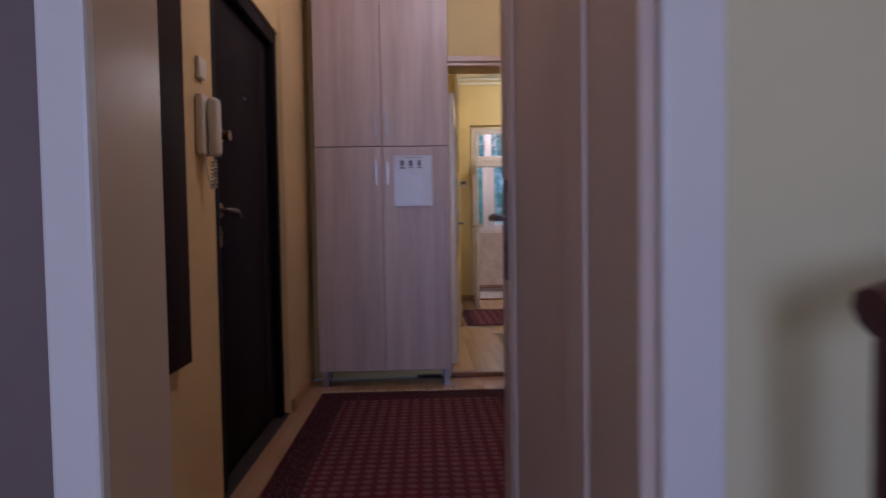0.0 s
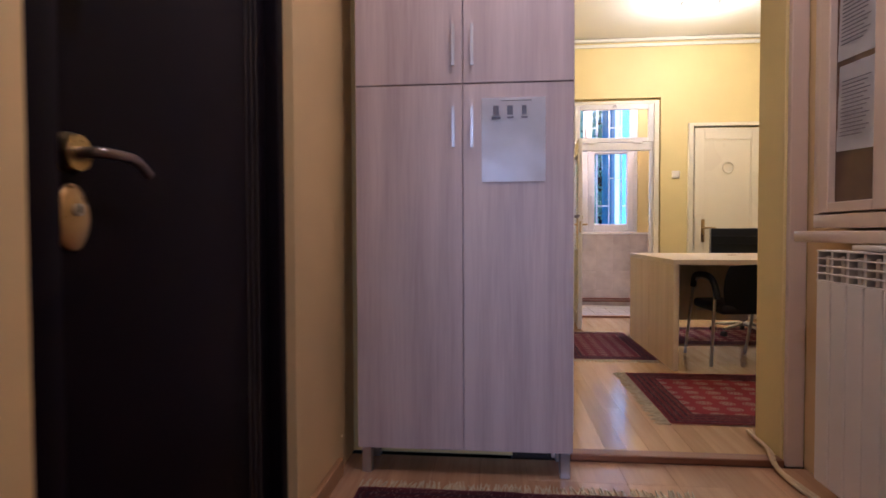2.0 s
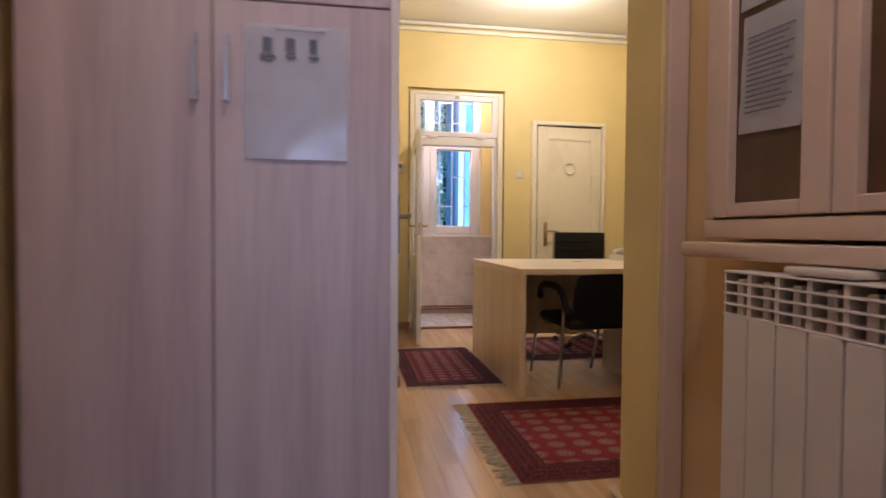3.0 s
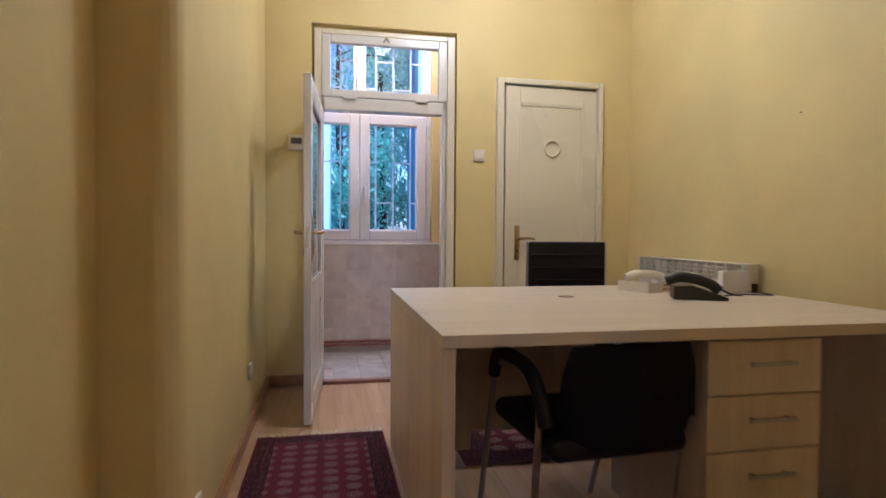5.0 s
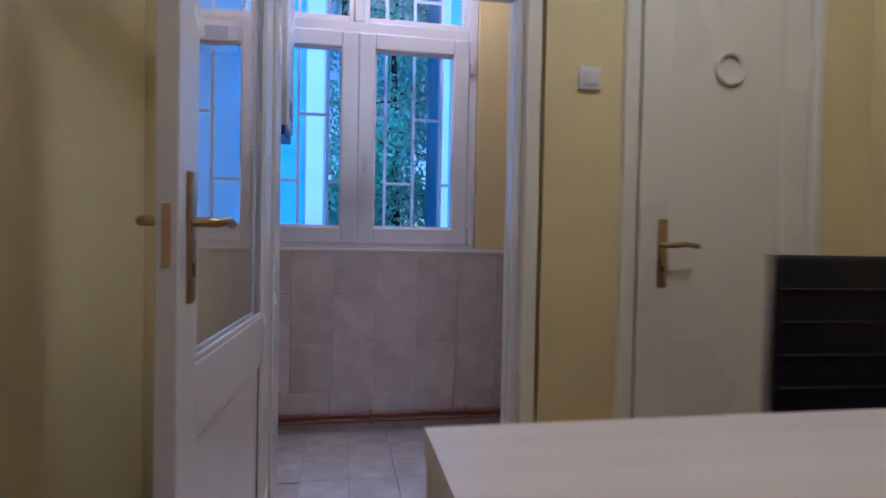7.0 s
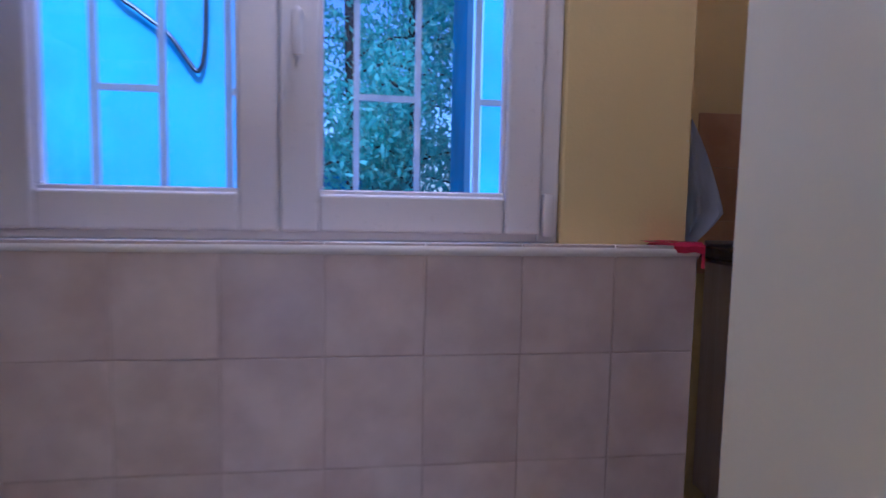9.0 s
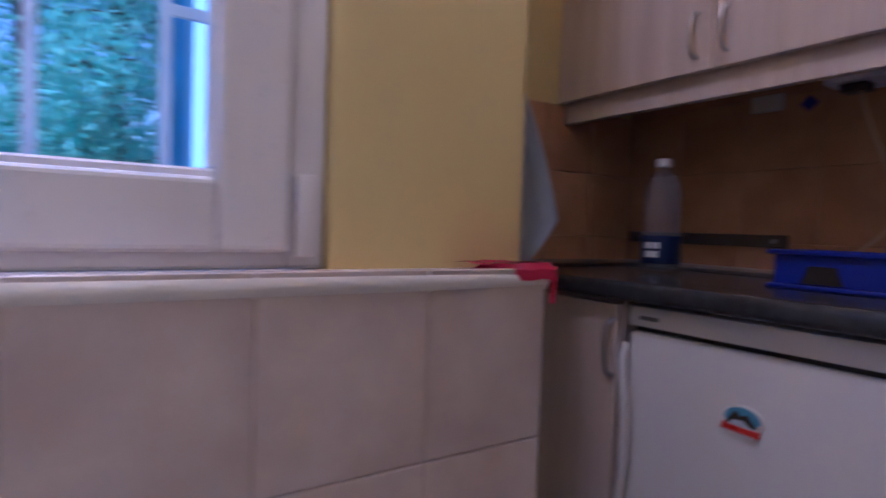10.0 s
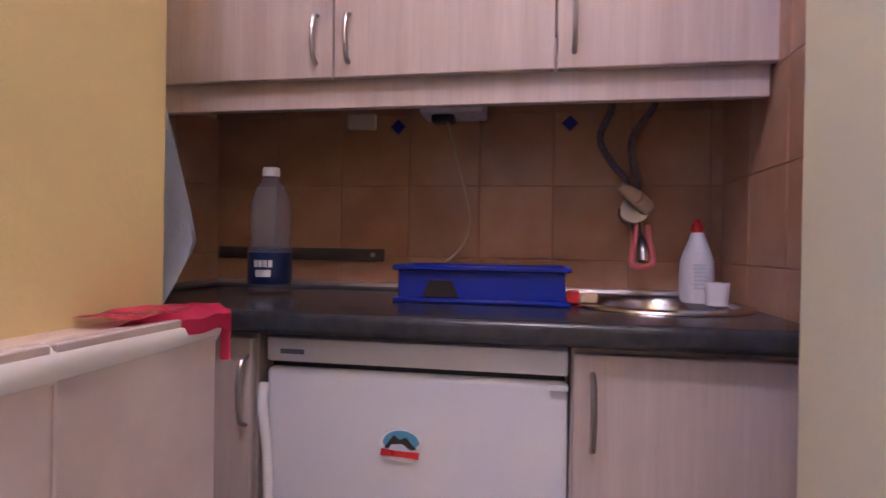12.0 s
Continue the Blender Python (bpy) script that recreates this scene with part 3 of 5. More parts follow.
# ---- hall ----
room_leaf = panel_door("door_room", pose(1.06, 2.735, FH + 0.012, 0, 0, 93.5), 0.76, 2.03, "cream panelled door standing open into the hall", "cream", None, ((0.16, 1.90),), bead=0.035)
lever(room_leaf, 0.69, 1.06, 1, "bronze", ph=0.31, pw=0.028); lever(room_leaf, 0.69, 1.06, -1, "bronze", ph=0.31, pw=0.028)

mirror = thing("wall_panel", pose(-0.02, 3.32, 0.57), "tall dark brown veneered panel hung on the hall wall", "panel")
part("board", boxes((-0.039, 0.0, 3.10, 3.545, 0.57, 2.45), bev=0.004, seg=2), "mirror", mirror)

ph = thing("intercom", pose(-0.04, 3.80, 1.26), "cream wall intercom handset with a coiled cord", "intercom")
part("base", boxes((-0.04, -0.012, 3.725, 3.81, 1.27, 1.485), bev=0.008, seg=2), "plastic", ph)
part("handset", boxes((-0.012, 0.028, 3.755, 3.812, 1.265, 1.48), bev=0.018, seg=3), "plastic", ph)
part("cord", tube([(0.009 * math.cos(k * 1.3), 3.785 + 0.009 * math.sin(k * 1.3), 1.255 - 0.0028 * k) for k in range(38)] + [(-0.01, 3.775, 1.17), (-0.02, 3.77, 1.22), (-0.022, 3.77, 1.262)], 0.0032, 6, 3), "plastic", ph)
cb = thing("wall_plate", pose(-0.04, 3.77, 1.55), "small cream cover plate above the intercom", "wall plate")
part("cover", boxes((-0.04, -0.022, 3.735, 3.805, 1.545, 1.62), bev=0.006, seg=2), "plastic", cb)

ed = thing("entrance_door", pose(-0.1, 4.4, FH), "near-black steel entrance door with vertical grooves, closed", "door")
part("leaf", boxes((-0.14, -0.09, 3.98, 4.87, FH + 0.01, 2.02), bev=0.006, seg=2), "entry", ed)
part("frame", boxes((-0.14, -0.05, 3.905, 3.978, FH, 2.095), (-0.14, -0.05, 4.872, 4.925, FH, 2.095), (-0.14, -0.05, 3.978, 4.872, 2.022, 2.095), bev=0.005, seg=2), "entry", ed)
# Grooves are raised dark strips, their shade given as colour.
for gy in (4.73, 4.765, 4.80):
    part("groove", boxes((-0.091, -0.086, gy - 0.004, gy + 0.004, FH + 0.03, 2.0)), "darkgap", ed)
part("upper_lock", cyl(cyl(bmesh.new(), (-0.09, 4.06, 1.39), (-0.065, 4.06, 1.39), 0.035, 0.03, 20), (-0.065, 4.06, 1.39), (-0.03, 4.06, 1.39), 0.018, 0.022, 14), "brass", ed, "brass thumb-turn lock")
part("rose", cyl(bmesh.new(), (-0.09, 4.045, 1.082), (-0.07, 4.045, 1.082), 0.036, 0.031, 20), "brass", ed)
part("handle", tube([(-0.09, 4.045, 1.082), (-0.04, 4.045, 1.082), (-0.03, 4.075, 1.082), (-0.032, 4.135, 1.08), (-0.04, 4.19, 1.058)], 0.010, 10), "bronze", ed, "dark curved lever")
esc = lathe(((0.040, 0.0), (0.040, 0.006), (0.036, 0.010), (0.020, 0.012)), (0, 0, 0), 28); bmesh.ops.transform(esc, matrix=pose(-0.09, 4.045, 0.972, 0, 90, 0) @ Matrix.Diagonal((1.45, 0.95, 1, 1)), verts=esc.verts)
part("escutcheon", esc, "brass", ed, "worn oval brass escutcheon")
part("lock_cylinder", cyl(bmesh.new(), (-0.08, 4.045, 0.985), (-0.072, 4.045, 0.985), 0.011, seg=14), "steel", ed)
part("keyhole", boxes((-0.073, -0.0705, 4.043, 4.047, 0.979, 0.991)), "darkgap", ed)
part("peephole", cyl(bmesh.new(), (-0.092, 4.46, 1.63), (-0.084, 4.46, 1.63), 0.011, 0.010, 14), "steel", ed)

wd = thing("wardrobe", pose(0.5, 5.52, FH), "tall pale ash-laminate wardrobe with four doors on short feet", "wardrobe")
part("carcass", boxes((0.060, 0.935, 5.425, 5.64, 0.06, 2.72)), "wardrobe", wd, smooth=False)
for n_, (x0, x1) in enumerate(((0.064, 0.4965), (0.5005, 0.932))):
    for z0, z1 in ((0.063, 1.531), (1.536, 2.715)):
        dr = part("door", boxes((x0, x1, 5.405, 5.423, z0, z1), bev=0.0015), "wardrobe", wd, smooth=False)
        hx = x1 - 0.035 if n_ == 0 else x0 + 0.035; ht = 1.28 if z0 < 1 else 1.60
        hb = boxes((hx - 0.006, hx + 0.006, 5.377, 5.385, ht, ht + 0.16), (hx - 0.004, hx + 0.004, 5.385, 5.406, ht + 0.014, ht + 0.024), (hx - 0.004, hx + 0.004, 5.385, 5.406, ht + 0.136, ht + 0.146))
        part("handle", hb, "steel", dr, "slim brushed bar handle")
for x0 in (0.075, 0.885):
    for y0 in (5.43, 5.60):
        part("foot", boxes((x0, x0 + 0.04, y0, y0 + 0.035, FH, 0.06), bev=0.003), "steel", wd)
sheet("notice_sheet", 0.698, 5.402, 1.309, 0.25, 0.33, "paper notice in a crinkled plastic sleeve on the wardrobe", ((0.3, 0.78, 0.955, 0.962), (0.18, 0.27, 0.79, 0.90), (0.4, 0.49, 0.79, 0.90), (0.63, 0.70, 0.79, 0.90), (0.16, 0.30, 0.74, 0.77), (0.40, 0.50, 0.75, 0.77), (0.62, 0.72, 0.75, 0.77)))

rug("hall_rug", 0.10, 1.36, 2.95, 5.28, FH, "dark red patterned hall rug with a frayed fringe", field=(0.20, 0.026, 0.04), k=0.5)

radiator("hall_radiator", 1.92, 1.685, 3.9, 5.125, 0.12, 0.885, "cream aluminium radiator below the hall window frame")
soap = thing("soap_dish", pose(1.73, 4.86, 0.886), "shallow white tray lying on the radiator", "tray")
part("tray", boxes((1.69, 1.77, 4.79, 4.95, 0.886, 0.902), bev=0.006, seg=2), "plastic", soap)

# interior window casing over the radiator
cs = thing("glazed_casing", pose(1.86, 4.5, 0.9), "cream wooden internal window with papers behind its panes", "window", kind="structure")
part("casing", boxes((1.80, 1.92, 3.6, 5.37, 0.955, 1.005), (1.80, 1.92, 5.33, 5.37, 1.005, 2.3), (1.80, 1.92, 3.6, 5.33, 2.22, 2.3), (1.80, 1.92, 3.6, 3.68, 1.005, 2.22), bev=0.005, seg=2), "cream", cs)
part("sill", boxes((1.735, 1.92, 3.55, 5.38, 0.905, 0.945), bev=0.008, seg=2), "cream", cs)
for y0, y1 in ((4.955, 5.325), (4.50, 4.945), (4.04, 4.49)):
    sa = part("sash", boxes((1.795, 1.845, y0, y0 + 0.075, 1.01, 2.2), (1.795, 1.845, y1 - 0.055, y1, 1.01, 2.2), (1.795, 1.845, y0 + 0.075, y1 - 0.055, 1.01, 1.045), (1.795, 1.845, y0 + 0.075, y1 - 0.055, 2.15, 2.2), bev=0.004, seg=2), "cream", cs, smooth=False)
    part("pane", boxes((1.82, 1.826, y0 + 0.05, y1 - 0.05, 1.04, 2.16)), "smoke", sa, "glass backed with brown board")
txt = tuple((0.12, 0.86 - (k % 3) * 0.08, 0.80 - k * 0.045, 0.812 - k * 0.045) for k in range(15))
for py, pz in ((5.145, 1.36), (5.145, 1.67), (4.72, 1.27), (4.72, 1.59)):
    sheet("posted_sheet", 1.818, py, pz, 0.205, 0.29, "printed paper in a sleeve behind the casing pane", txt, "x", 3.0)
cablething = thing("floor_cable", pose(1.87, 5.5, FH), "cream cables running along the skirting round the doorway", "cable")
for o in (0.0, 0.018):
    part("strand", tube([(1.88 - o, 3.9, FH + 0.012), (1.86 - o, 4.8, FH + 0.012), (1.80 - o, 5.4, FH + 0.012), (1.79 - o, 5.58, FH + 0.015 + o), (1.815 - o, 5.70, FO + 0.014 + o), (1.82 - o, 5.85, FO + 0.014 + o), (1.84 - o, 5.95, FO + 0.02)], 0.008, 8), "cable", cablething)

# ---- office ----
off_leaf = panel_door("door_office", pose(0.955, 5.865, FO + 0.012, 0, 0, 85.0), 0.76, 2.0, "white panelled door opened against the office wall", "white", None, ((0.16, 0.75), (0.92, 1.85)))
lever(off_leaf, 0.70, 1.05, -1, "bronze", ph=0.27)

desk = thing("desk", pose(2.7, 7.85, FO), "wide pale birch-laminate double desk with a drawer pedestal", "desk")
part("desktop", boxes((1.847, 3.55, 7.19, 7.8455, 0.715, 0.75), bev=0.0004), "desk", desk, smooth=False)
part("desktop", boxes((1.847, 3.55, 7.8457, 8.50, 0.715, 0.75), bev=0.0004), "desk", desk, smooth=False)
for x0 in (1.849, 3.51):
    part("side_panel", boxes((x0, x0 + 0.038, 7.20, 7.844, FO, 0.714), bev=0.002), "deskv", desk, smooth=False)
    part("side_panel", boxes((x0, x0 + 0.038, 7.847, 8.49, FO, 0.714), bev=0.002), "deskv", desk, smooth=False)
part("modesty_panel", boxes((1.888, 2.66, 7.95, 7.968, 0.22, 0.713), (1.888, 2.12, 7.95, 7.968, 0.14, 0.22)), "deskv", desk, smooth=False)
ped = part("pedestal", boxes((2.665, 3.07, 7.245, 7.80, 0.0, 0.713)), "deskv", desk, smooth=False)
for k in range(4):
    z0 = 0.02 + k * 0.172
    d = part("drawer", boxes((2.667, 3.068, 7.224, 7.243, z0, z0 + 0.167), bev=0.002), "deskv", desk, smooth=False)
    part("handle", boxes((2.80, 2.96, 7.198, 7.206, z0 + 0.09, z0 + 0.102), (2.815, 2.825, 7.206, 7.225, z0 + 0.092, z0 + 0.10), (2.935, 2.945, 7.206, 7.225, z0 + 0.092, z0 + 0.10)), "steel", d)
for gx, gy in ((2.562, 8.028), (3.36, 7.98)):
    part("cable_grommet", lathe(((0.034, 0.0), (0.034, 0.002), (0.026, 0.003), (0.020, 0.0012)), (gx, gy, 0.75)), "base", desk, "brown cable grommet")

ph1 = thing("desk_telephone", pose(3.07, 8.22, 0.75), "cream desk telephone with its handset on", "telephone")
part("body", prism(((-0.11, 0.0), (0.11, 0.0), (0.11, 0.022), (-0.11, 0.05)), -0.09, 0.09), "plastic", ph1, local=True).matrix_local = pose(0, 0, 0, 90, 0, 20)
part("handset", tube([(-0.12, 0.0, 0.062), (-0.06, 0.0, 0.08), (0.04, 0.02, 0.075), (0.09, 0.03, 0.058)], 0.021, 10), "plastic", ph1, local=True)
for k in range(6):
    part("key", boxes((0.02 + 0.03 * (k % 3), 0.04 + 0.03 * (k % 3), -0.10, -0.094, 0.012 + 0.018 * (k // 3), 0.022 + 0.018 * (k // 3))), "base", ph1, local=True)
ph2 = thing("office_telephone", pose(3.10, 7.89, 0.75), "black office telephone with a sloped keypad", "telephone")
part("body", prism(((-0.10, 0.0), (0.11, 0.0), (0.11, 0.012), (-0.03, 0.060), (-0.10, 0.055)), -0.08, 0.08), "black", ph2, local=True).matrix_local = pose(0, 0, 0, 90, 0, -28)
part("handset", tube([(-0.15, 0.0, 0.076), (-0.09, -0.03, 0.094), (0.0, -0.07, 0.072), (0.04, -0.09, 0.040)], 0.022, 10), "black", ph2, local=True)
part("cord", tube([(0.1, 0.04, 0.02), (0.16, 0.07, 0.03), (0.20, 0.04, 0.01), (0.24, 0.02, 0.006)], 0.004, 6), "black", ph2, local=True)
rt = thing("router", pose(3.41, 8.05, 0.75), "small white router box standing on the desk", "router")
part("case", boxes((3.335, 3.475, 8.03, 8.07, 0.75, 0.855), bev=0.006, seg=2), "pvc", rt)
part("antenna", cyl(bmesh.new(), (3.47, 8.065, 0.85), (3.473, 8.07, 0.885), 0.006, 0.005, 10), "pvc", rt)
part("flex", tube([(3.47, 8.03, 0.758), (3.52, 7.97, 0.754), (3.50, 7.92, 0.754), (3.40, 7.96, 0.754), (3.27, 7.93, 0.754)], 0.003, 6), "black", rt)

vc = thing("visitor_chair", pose(2.365, 7.57, FO, 0, 0, 4), "black visitor chair with steel legs pushed under the desk", "chair")
def padded(x0, x1, y0, y1, z0, z1, r=0.03):
    return boxes((x0, x1, y0, y1, z0, z1), bev=r, seg=4)
part("seat", padded(-0.225, 0.225, -0.36, 0.12, 0.395, 0.465), "leather", vc, local=True)
bk = bmesh.new(); nb = 14
for j in range(nb + 1):
    for i in range(nb + 1):
        u, v_ = i / nb * 2 - 1, j / nb; wd_ = 0.225 * (1 - 0.25 * max(0, v_ - 0.55) ** 2 * 3 - 0.18 * max(0, 0.35 - v_) * 2)
        bk.verts.new((0.02 + u * wd_, -0.385 + 0.05 * u * u - 0.03 * v_, 0.43 + 0.315 * v_ - 0.012 * u * u * v_))
bk.verts.ensure_lookup_table()
for j in range(nb):
    for i in range(nb):
        q = j * (nb + 1) + i; bk.faces.new([bk.verts[k] for k in (q, q + 1, q + nb + 2, q + nb + 1)])
bmesh.ops.solidify(bk, geom=bk.faces[:], thickness=0.035)
part("backrest", bk, "leather", vc, local=True)
for s in (-1, 1):
    part("armrest", tube([(s * 0.235, -0.33, 0.50), (s * 0.25, -0.30, 0.61), (s * 0.25, -0.20, 0.655), (s * 0.25, 0.0, 0.645), (s * 0.245, 0.06, 0.56)], 0.022, 10), "leather", vc, local=True)
    part("leg_frame", tube([(s * 0.235, -0.24, 0.012), (s * 0.24, -0.275, 0.30), (s * 0.24, -0.29, 0.56), (s * 0.24, -0.18, 0.63), (s * 0.24, 0.04, 0.60), (s * 0.24, 0.12, 0.36), (s * 0.235, 0.23, 0.012)], 0.011, 10), "steel", vc, "chromed tube legs", local=True)
part("crossbar", cyl(bmesh.new(), (-0.24, 0.0, 0.39), (0.24, 0.0, 0.39), 0.010), "steel", vc, local=True)

oc = thing("office_chair", pose(2.93, 8.70, FO, 0, 0, -3), "black leather office chair on a chromed star base", "chair")
part("backrest", padded(-0.235, 0.235, 0.17, 0.205, 0.55, 1.0, 0.014), "leather", oc, local=True)
for k in range(5):
    part("seam", boxes((-0.23, 0.23, 0.165, 0.171, 0.62 + k * 0.075, 0.626 + k * 0.075), bev=0.002), "leather", oc, local=True)
for s in (-1, 1):
    part("side_rail", tube([(s * 0.24, 0.19, 1.0), (s * 0.24, 0.19, 0.6), (s * 0.24, 0.14, 0.48), (s * 0.24, -0.2, 0.47)], 0.010, 8), "steel", oc, local=True)
part("seat", padded(-0.23, 0.23, -0.24, 0.2, 0.44, 0.485, 0.015), "leather", oc, local=True)
part("column", cyl(cyl(bmesh.new(), (0, 0, 0.09), (0, 0, 0.28), 0.026), (0, 0, 0.28), (0, 0, 0.44), 0.016), "steel", oc, local=True)
for k in range(5):
    a = k * 1.2566; ex, ey = 0.27 * math.cos(a), 0.27 * math.sin(a)
    part("star_arm", cyl(bmesh.new(), (0, 0, 0.11), (ex, ey, 0.075), 0.02, 0.012, 10), "steel", oc, local=True)
    part("caster", cyl(bmesh.new(), (ex - 0.018 * math.sin(a), ey + 0.018 * math.cos(a), 0.027), (ex + 0.018 * math.sin(a), ey - 0.018 * math.cos(a), 0.027), 0.027), "black", oc, local=True)

rug("office_rug", 1.50, 2.95, 6.06, 7.10, FO, "red rug with pale oval medallions and a long cream fringe", "x", (0.42, 0.05, 0.06))
rug("runner_rug", 1.20, 1.83, 7.50, 8.68, FO, "faded purple-red runner rug beside the desk", "y", (0.24, 0.04, 0.06), (0.05, 0.02, 0.05), k=0.75)
rug("chair_rug", 2.15, 3.2, 8.15, 9.05, FO, "dark red rug below the office chair", "x", (0.20, 0.03, 0.05))
radiator("office_radiator", 3.80, 3.70, 8.33, 9.38, 0.12, 0.87, "cream aluminium radiator on the office wall")

# kitchen doorway frame with its transom light
df = thing("door_kitchen_frame", pose(1.94, 9.7, FK), "white gloss door frame with a glazed transom light", "door frame", kind="structure")
part("architrave", boxes((1.452, 1.50, 9.700, 9.748, FO, 2.41), (2.375, 2.428, 9.700, 9.748, FO, 2.41), (1.50, 2.375, 9.700, 9.748, 2.375, 2.41), bev=0.005, seg=2), "door", df, smooth=False)
part("lining", boxes((1.472, 1.515, 9.752, 9.92, FK, 2.40), (2.345, 2.405, 9.752, 9.80, FK, 2.40), (1.515, 2.345, 9.752, 9.92, 2.37, 2.405), bev=0.004), "white", df, smooth=False)
part("transom_bar", boxes((1.515, 2.345, 9.70, 9.80, 1.86, 1.945), bev=0.008, seg=2), "white", df, smooth=False)
ts = part("transom_sash", boxes((1.502, 1.56, 9.694, 9.735, 1.95, 2.372), (2.31, 2.37, 9.694, 9.735, 1.95, 2.372), (1.56, 2.31, 9.694, 9.735, 1.95, 2.0), (1.56, 2.31, 9.694, 9.735, 2.315, 2.372), bev=0.006, seg=2), "white", df, smooth=False)
part("pane", boxes((1.556, 2.314, 9.713, 9.717, 1.996, 2.319)), "glass", ts, "clear glass").visible_shadow = False
part("catch", tube([(1.92, 9.69, 2.335), (1.94, 9.675, 2.36), (1.96, 9.69, 2.335)], 0.006, 6), "steel", ts)
for hx in (1.69, 2.19):
    part("hinge", boxes((hx - 0.045, hx + 0.045, 9.676, 9.694, 1.935, 1.955), bev=0.003), "white", ts)
kl = panel_door("door_kitchen", pose(1.512, 9.665, FO + 0.015, 0, 0, -93.5), 0.86, 1.87, "white glazed door standing open into the office", "white", (0.76, 1.76), ((0.13, 0.62),))
lever(kl, 0.80, 1.03, 1, "brass", sgn=-1); lever(kl, 0.80, 1.03, -1, "brass", sgn=-1)
part("lock_edge", boxes((0.8595, 0.8615, -0.028, -0.012, 0.95, 1.06), bev=0.0005), "brass", kl, local=True)

bd = panel_door("door_closet", pose(3.515, 9.735, FO + 0.01, 0, 0, 3.0) @ pose(-0.72, 0, 0), 0.72, 2.10, "cream panelled door with a round porthole ring, barely ajar", "door", None, ((0.18, 1.98),))
part("ring", tube([(0.365 + 0.058 * math.cos(a * 0.5236), -0.036, 1.665 + 0.058 * math.sin(a * 0.5236)) for a in range(13)], 0.009, 8, 3), "door", bd, "raised round ring", local=True)
lever(bd, 0.092, 1.0, -1, "brass", sgn=1, ph=0.25)
part("hinge", cyl(bmesh.new(), (0.722, -0.043, 1.70), (0.722, -0.043, 1.80), 0.008, seg=10), "door", bd, local=True)
part("hinge", cyl(bmesh.new(), (0.722, -0.043, 0.85), (0.722, -0.043, 0.95), 0.008, seg=10), "door", bd, local=True)
solid("trim_closet_door", boxes((2.735, 2.79, 9.665, 9.735, FO, 2.145), (3.52, 3.56, 9.665, 9.735, FO, 2.145), (2.79, 3.52, 9.665, 9.735, 2.105, 2.145), bev=0.008, seg=2), "door", "cream architrave round the closed door", "door frame")

nl = thing("wall_nail", pose(3.797, 8.1, 1.62), "small dark nail stuck in the yellow wall", "nail")
part("shank", cyl(bmesh.new(), (3.80, 8.1, 1.62), (3.792, 8.1, 1.62), 0.003, 0.004, 10), "bronze", nl)
dc = thing("desk_cable", pose(3.3, 7.5, FO), "tangled black cables on the floor below the desk", "cable")
for k in range(3):
    part("strand", tube([(3.12 + 0.05 * k, 7.75, FO + 0.3), (3.16 + 0.05 * k, 7.6 - 0.04 * k, FO + 0.02), (3.25 + 0.03 * k, 7.45 + 0.05 * k, FO + 0.008), (3.36, 7.55 - 0.06 * k, FO + 0.008), (3.46, 7.72 + 0.03 * k, FO + 0.01)], 0.005, 6), "black", dc)
sw_ = thing("light_switch", pose(2.607, 9.695, 1.58), "white square light switch on the yellow wall", "light switch")
part("plate", boxes((2.565, 2.65, 9.685, 9.70, 1.538, 1.622), bev=0.004, seg=2), "plastic", sw_)
part("rocker", boxes((2.582, 2.633, 9.679, 9.685, 1.555, 1.605), bev=0.002), "plastic", sw_)
th = thing("thermostat", pose(1.34, 9.69, 1.62), "white room thermostat with a small display", "thermostat")
part("case", boxes((1.28, 1.40, 9.675, 9.70, 1.57, 1.675), bev=0.005, seg=2), "plastic", th)
part("display", boxes((1.30, 1.37, 9.672, 9.675, 1.615, 1.655)), "ink", th)
so = thing("wall_socket", pose(1.145, 8.85, 0.28), "white double socket low on the yellow wall", "socket")
part("plate", boxes((1.14, 1.153, 8.79, 8.87, 0.25, 0.33), bev=0.004, seg=2), "plastic", so)
part("insert", cyl(bmesh.new(), (1.152, 8.83, 0.29), (1.156, 8.83, 0.29), 0.024, 0.022, 18), "plastic", so)
so2 = copy_thing(so, pose(1.145, 7.62, 0.14))

cl = thing("ceiling_spotlight", pose(2.48, 8.52, 3.0), "chromed ceiling spotlight with three lit heads", "ceiling lamp")
part("mount", lathe(((0.07, 0.0), (0.07, 0.02), (0.03, 0.03)), (2.48, 8.52, 3.07)), "steel", cl)
part("bar", tube([(2.30, 8.58, 3.04), (2.48, 8.50, 3.05), (2.66, 8.58, 3.04)], 0.008, 8), "steel", cl)
for px, py in ((2.33, 8.58), (2.48, 8.42), (2.63, 8.58)):
    hd = part("head", lathe(((0.018, 0.0), (0.034, -0.035), (0.036, -0.055), (0.034, -0.055), (0.02, -0.02)), (px, py, 3.04), 18), "steel", cl)
    part("bulb", lathe(((0.005, -0.025), (0.026, -0.04), (0.030, -0.058), (0.012, -0.072)), (px, py, 3.035), 14), "bulb", hd, "glowing bulb")

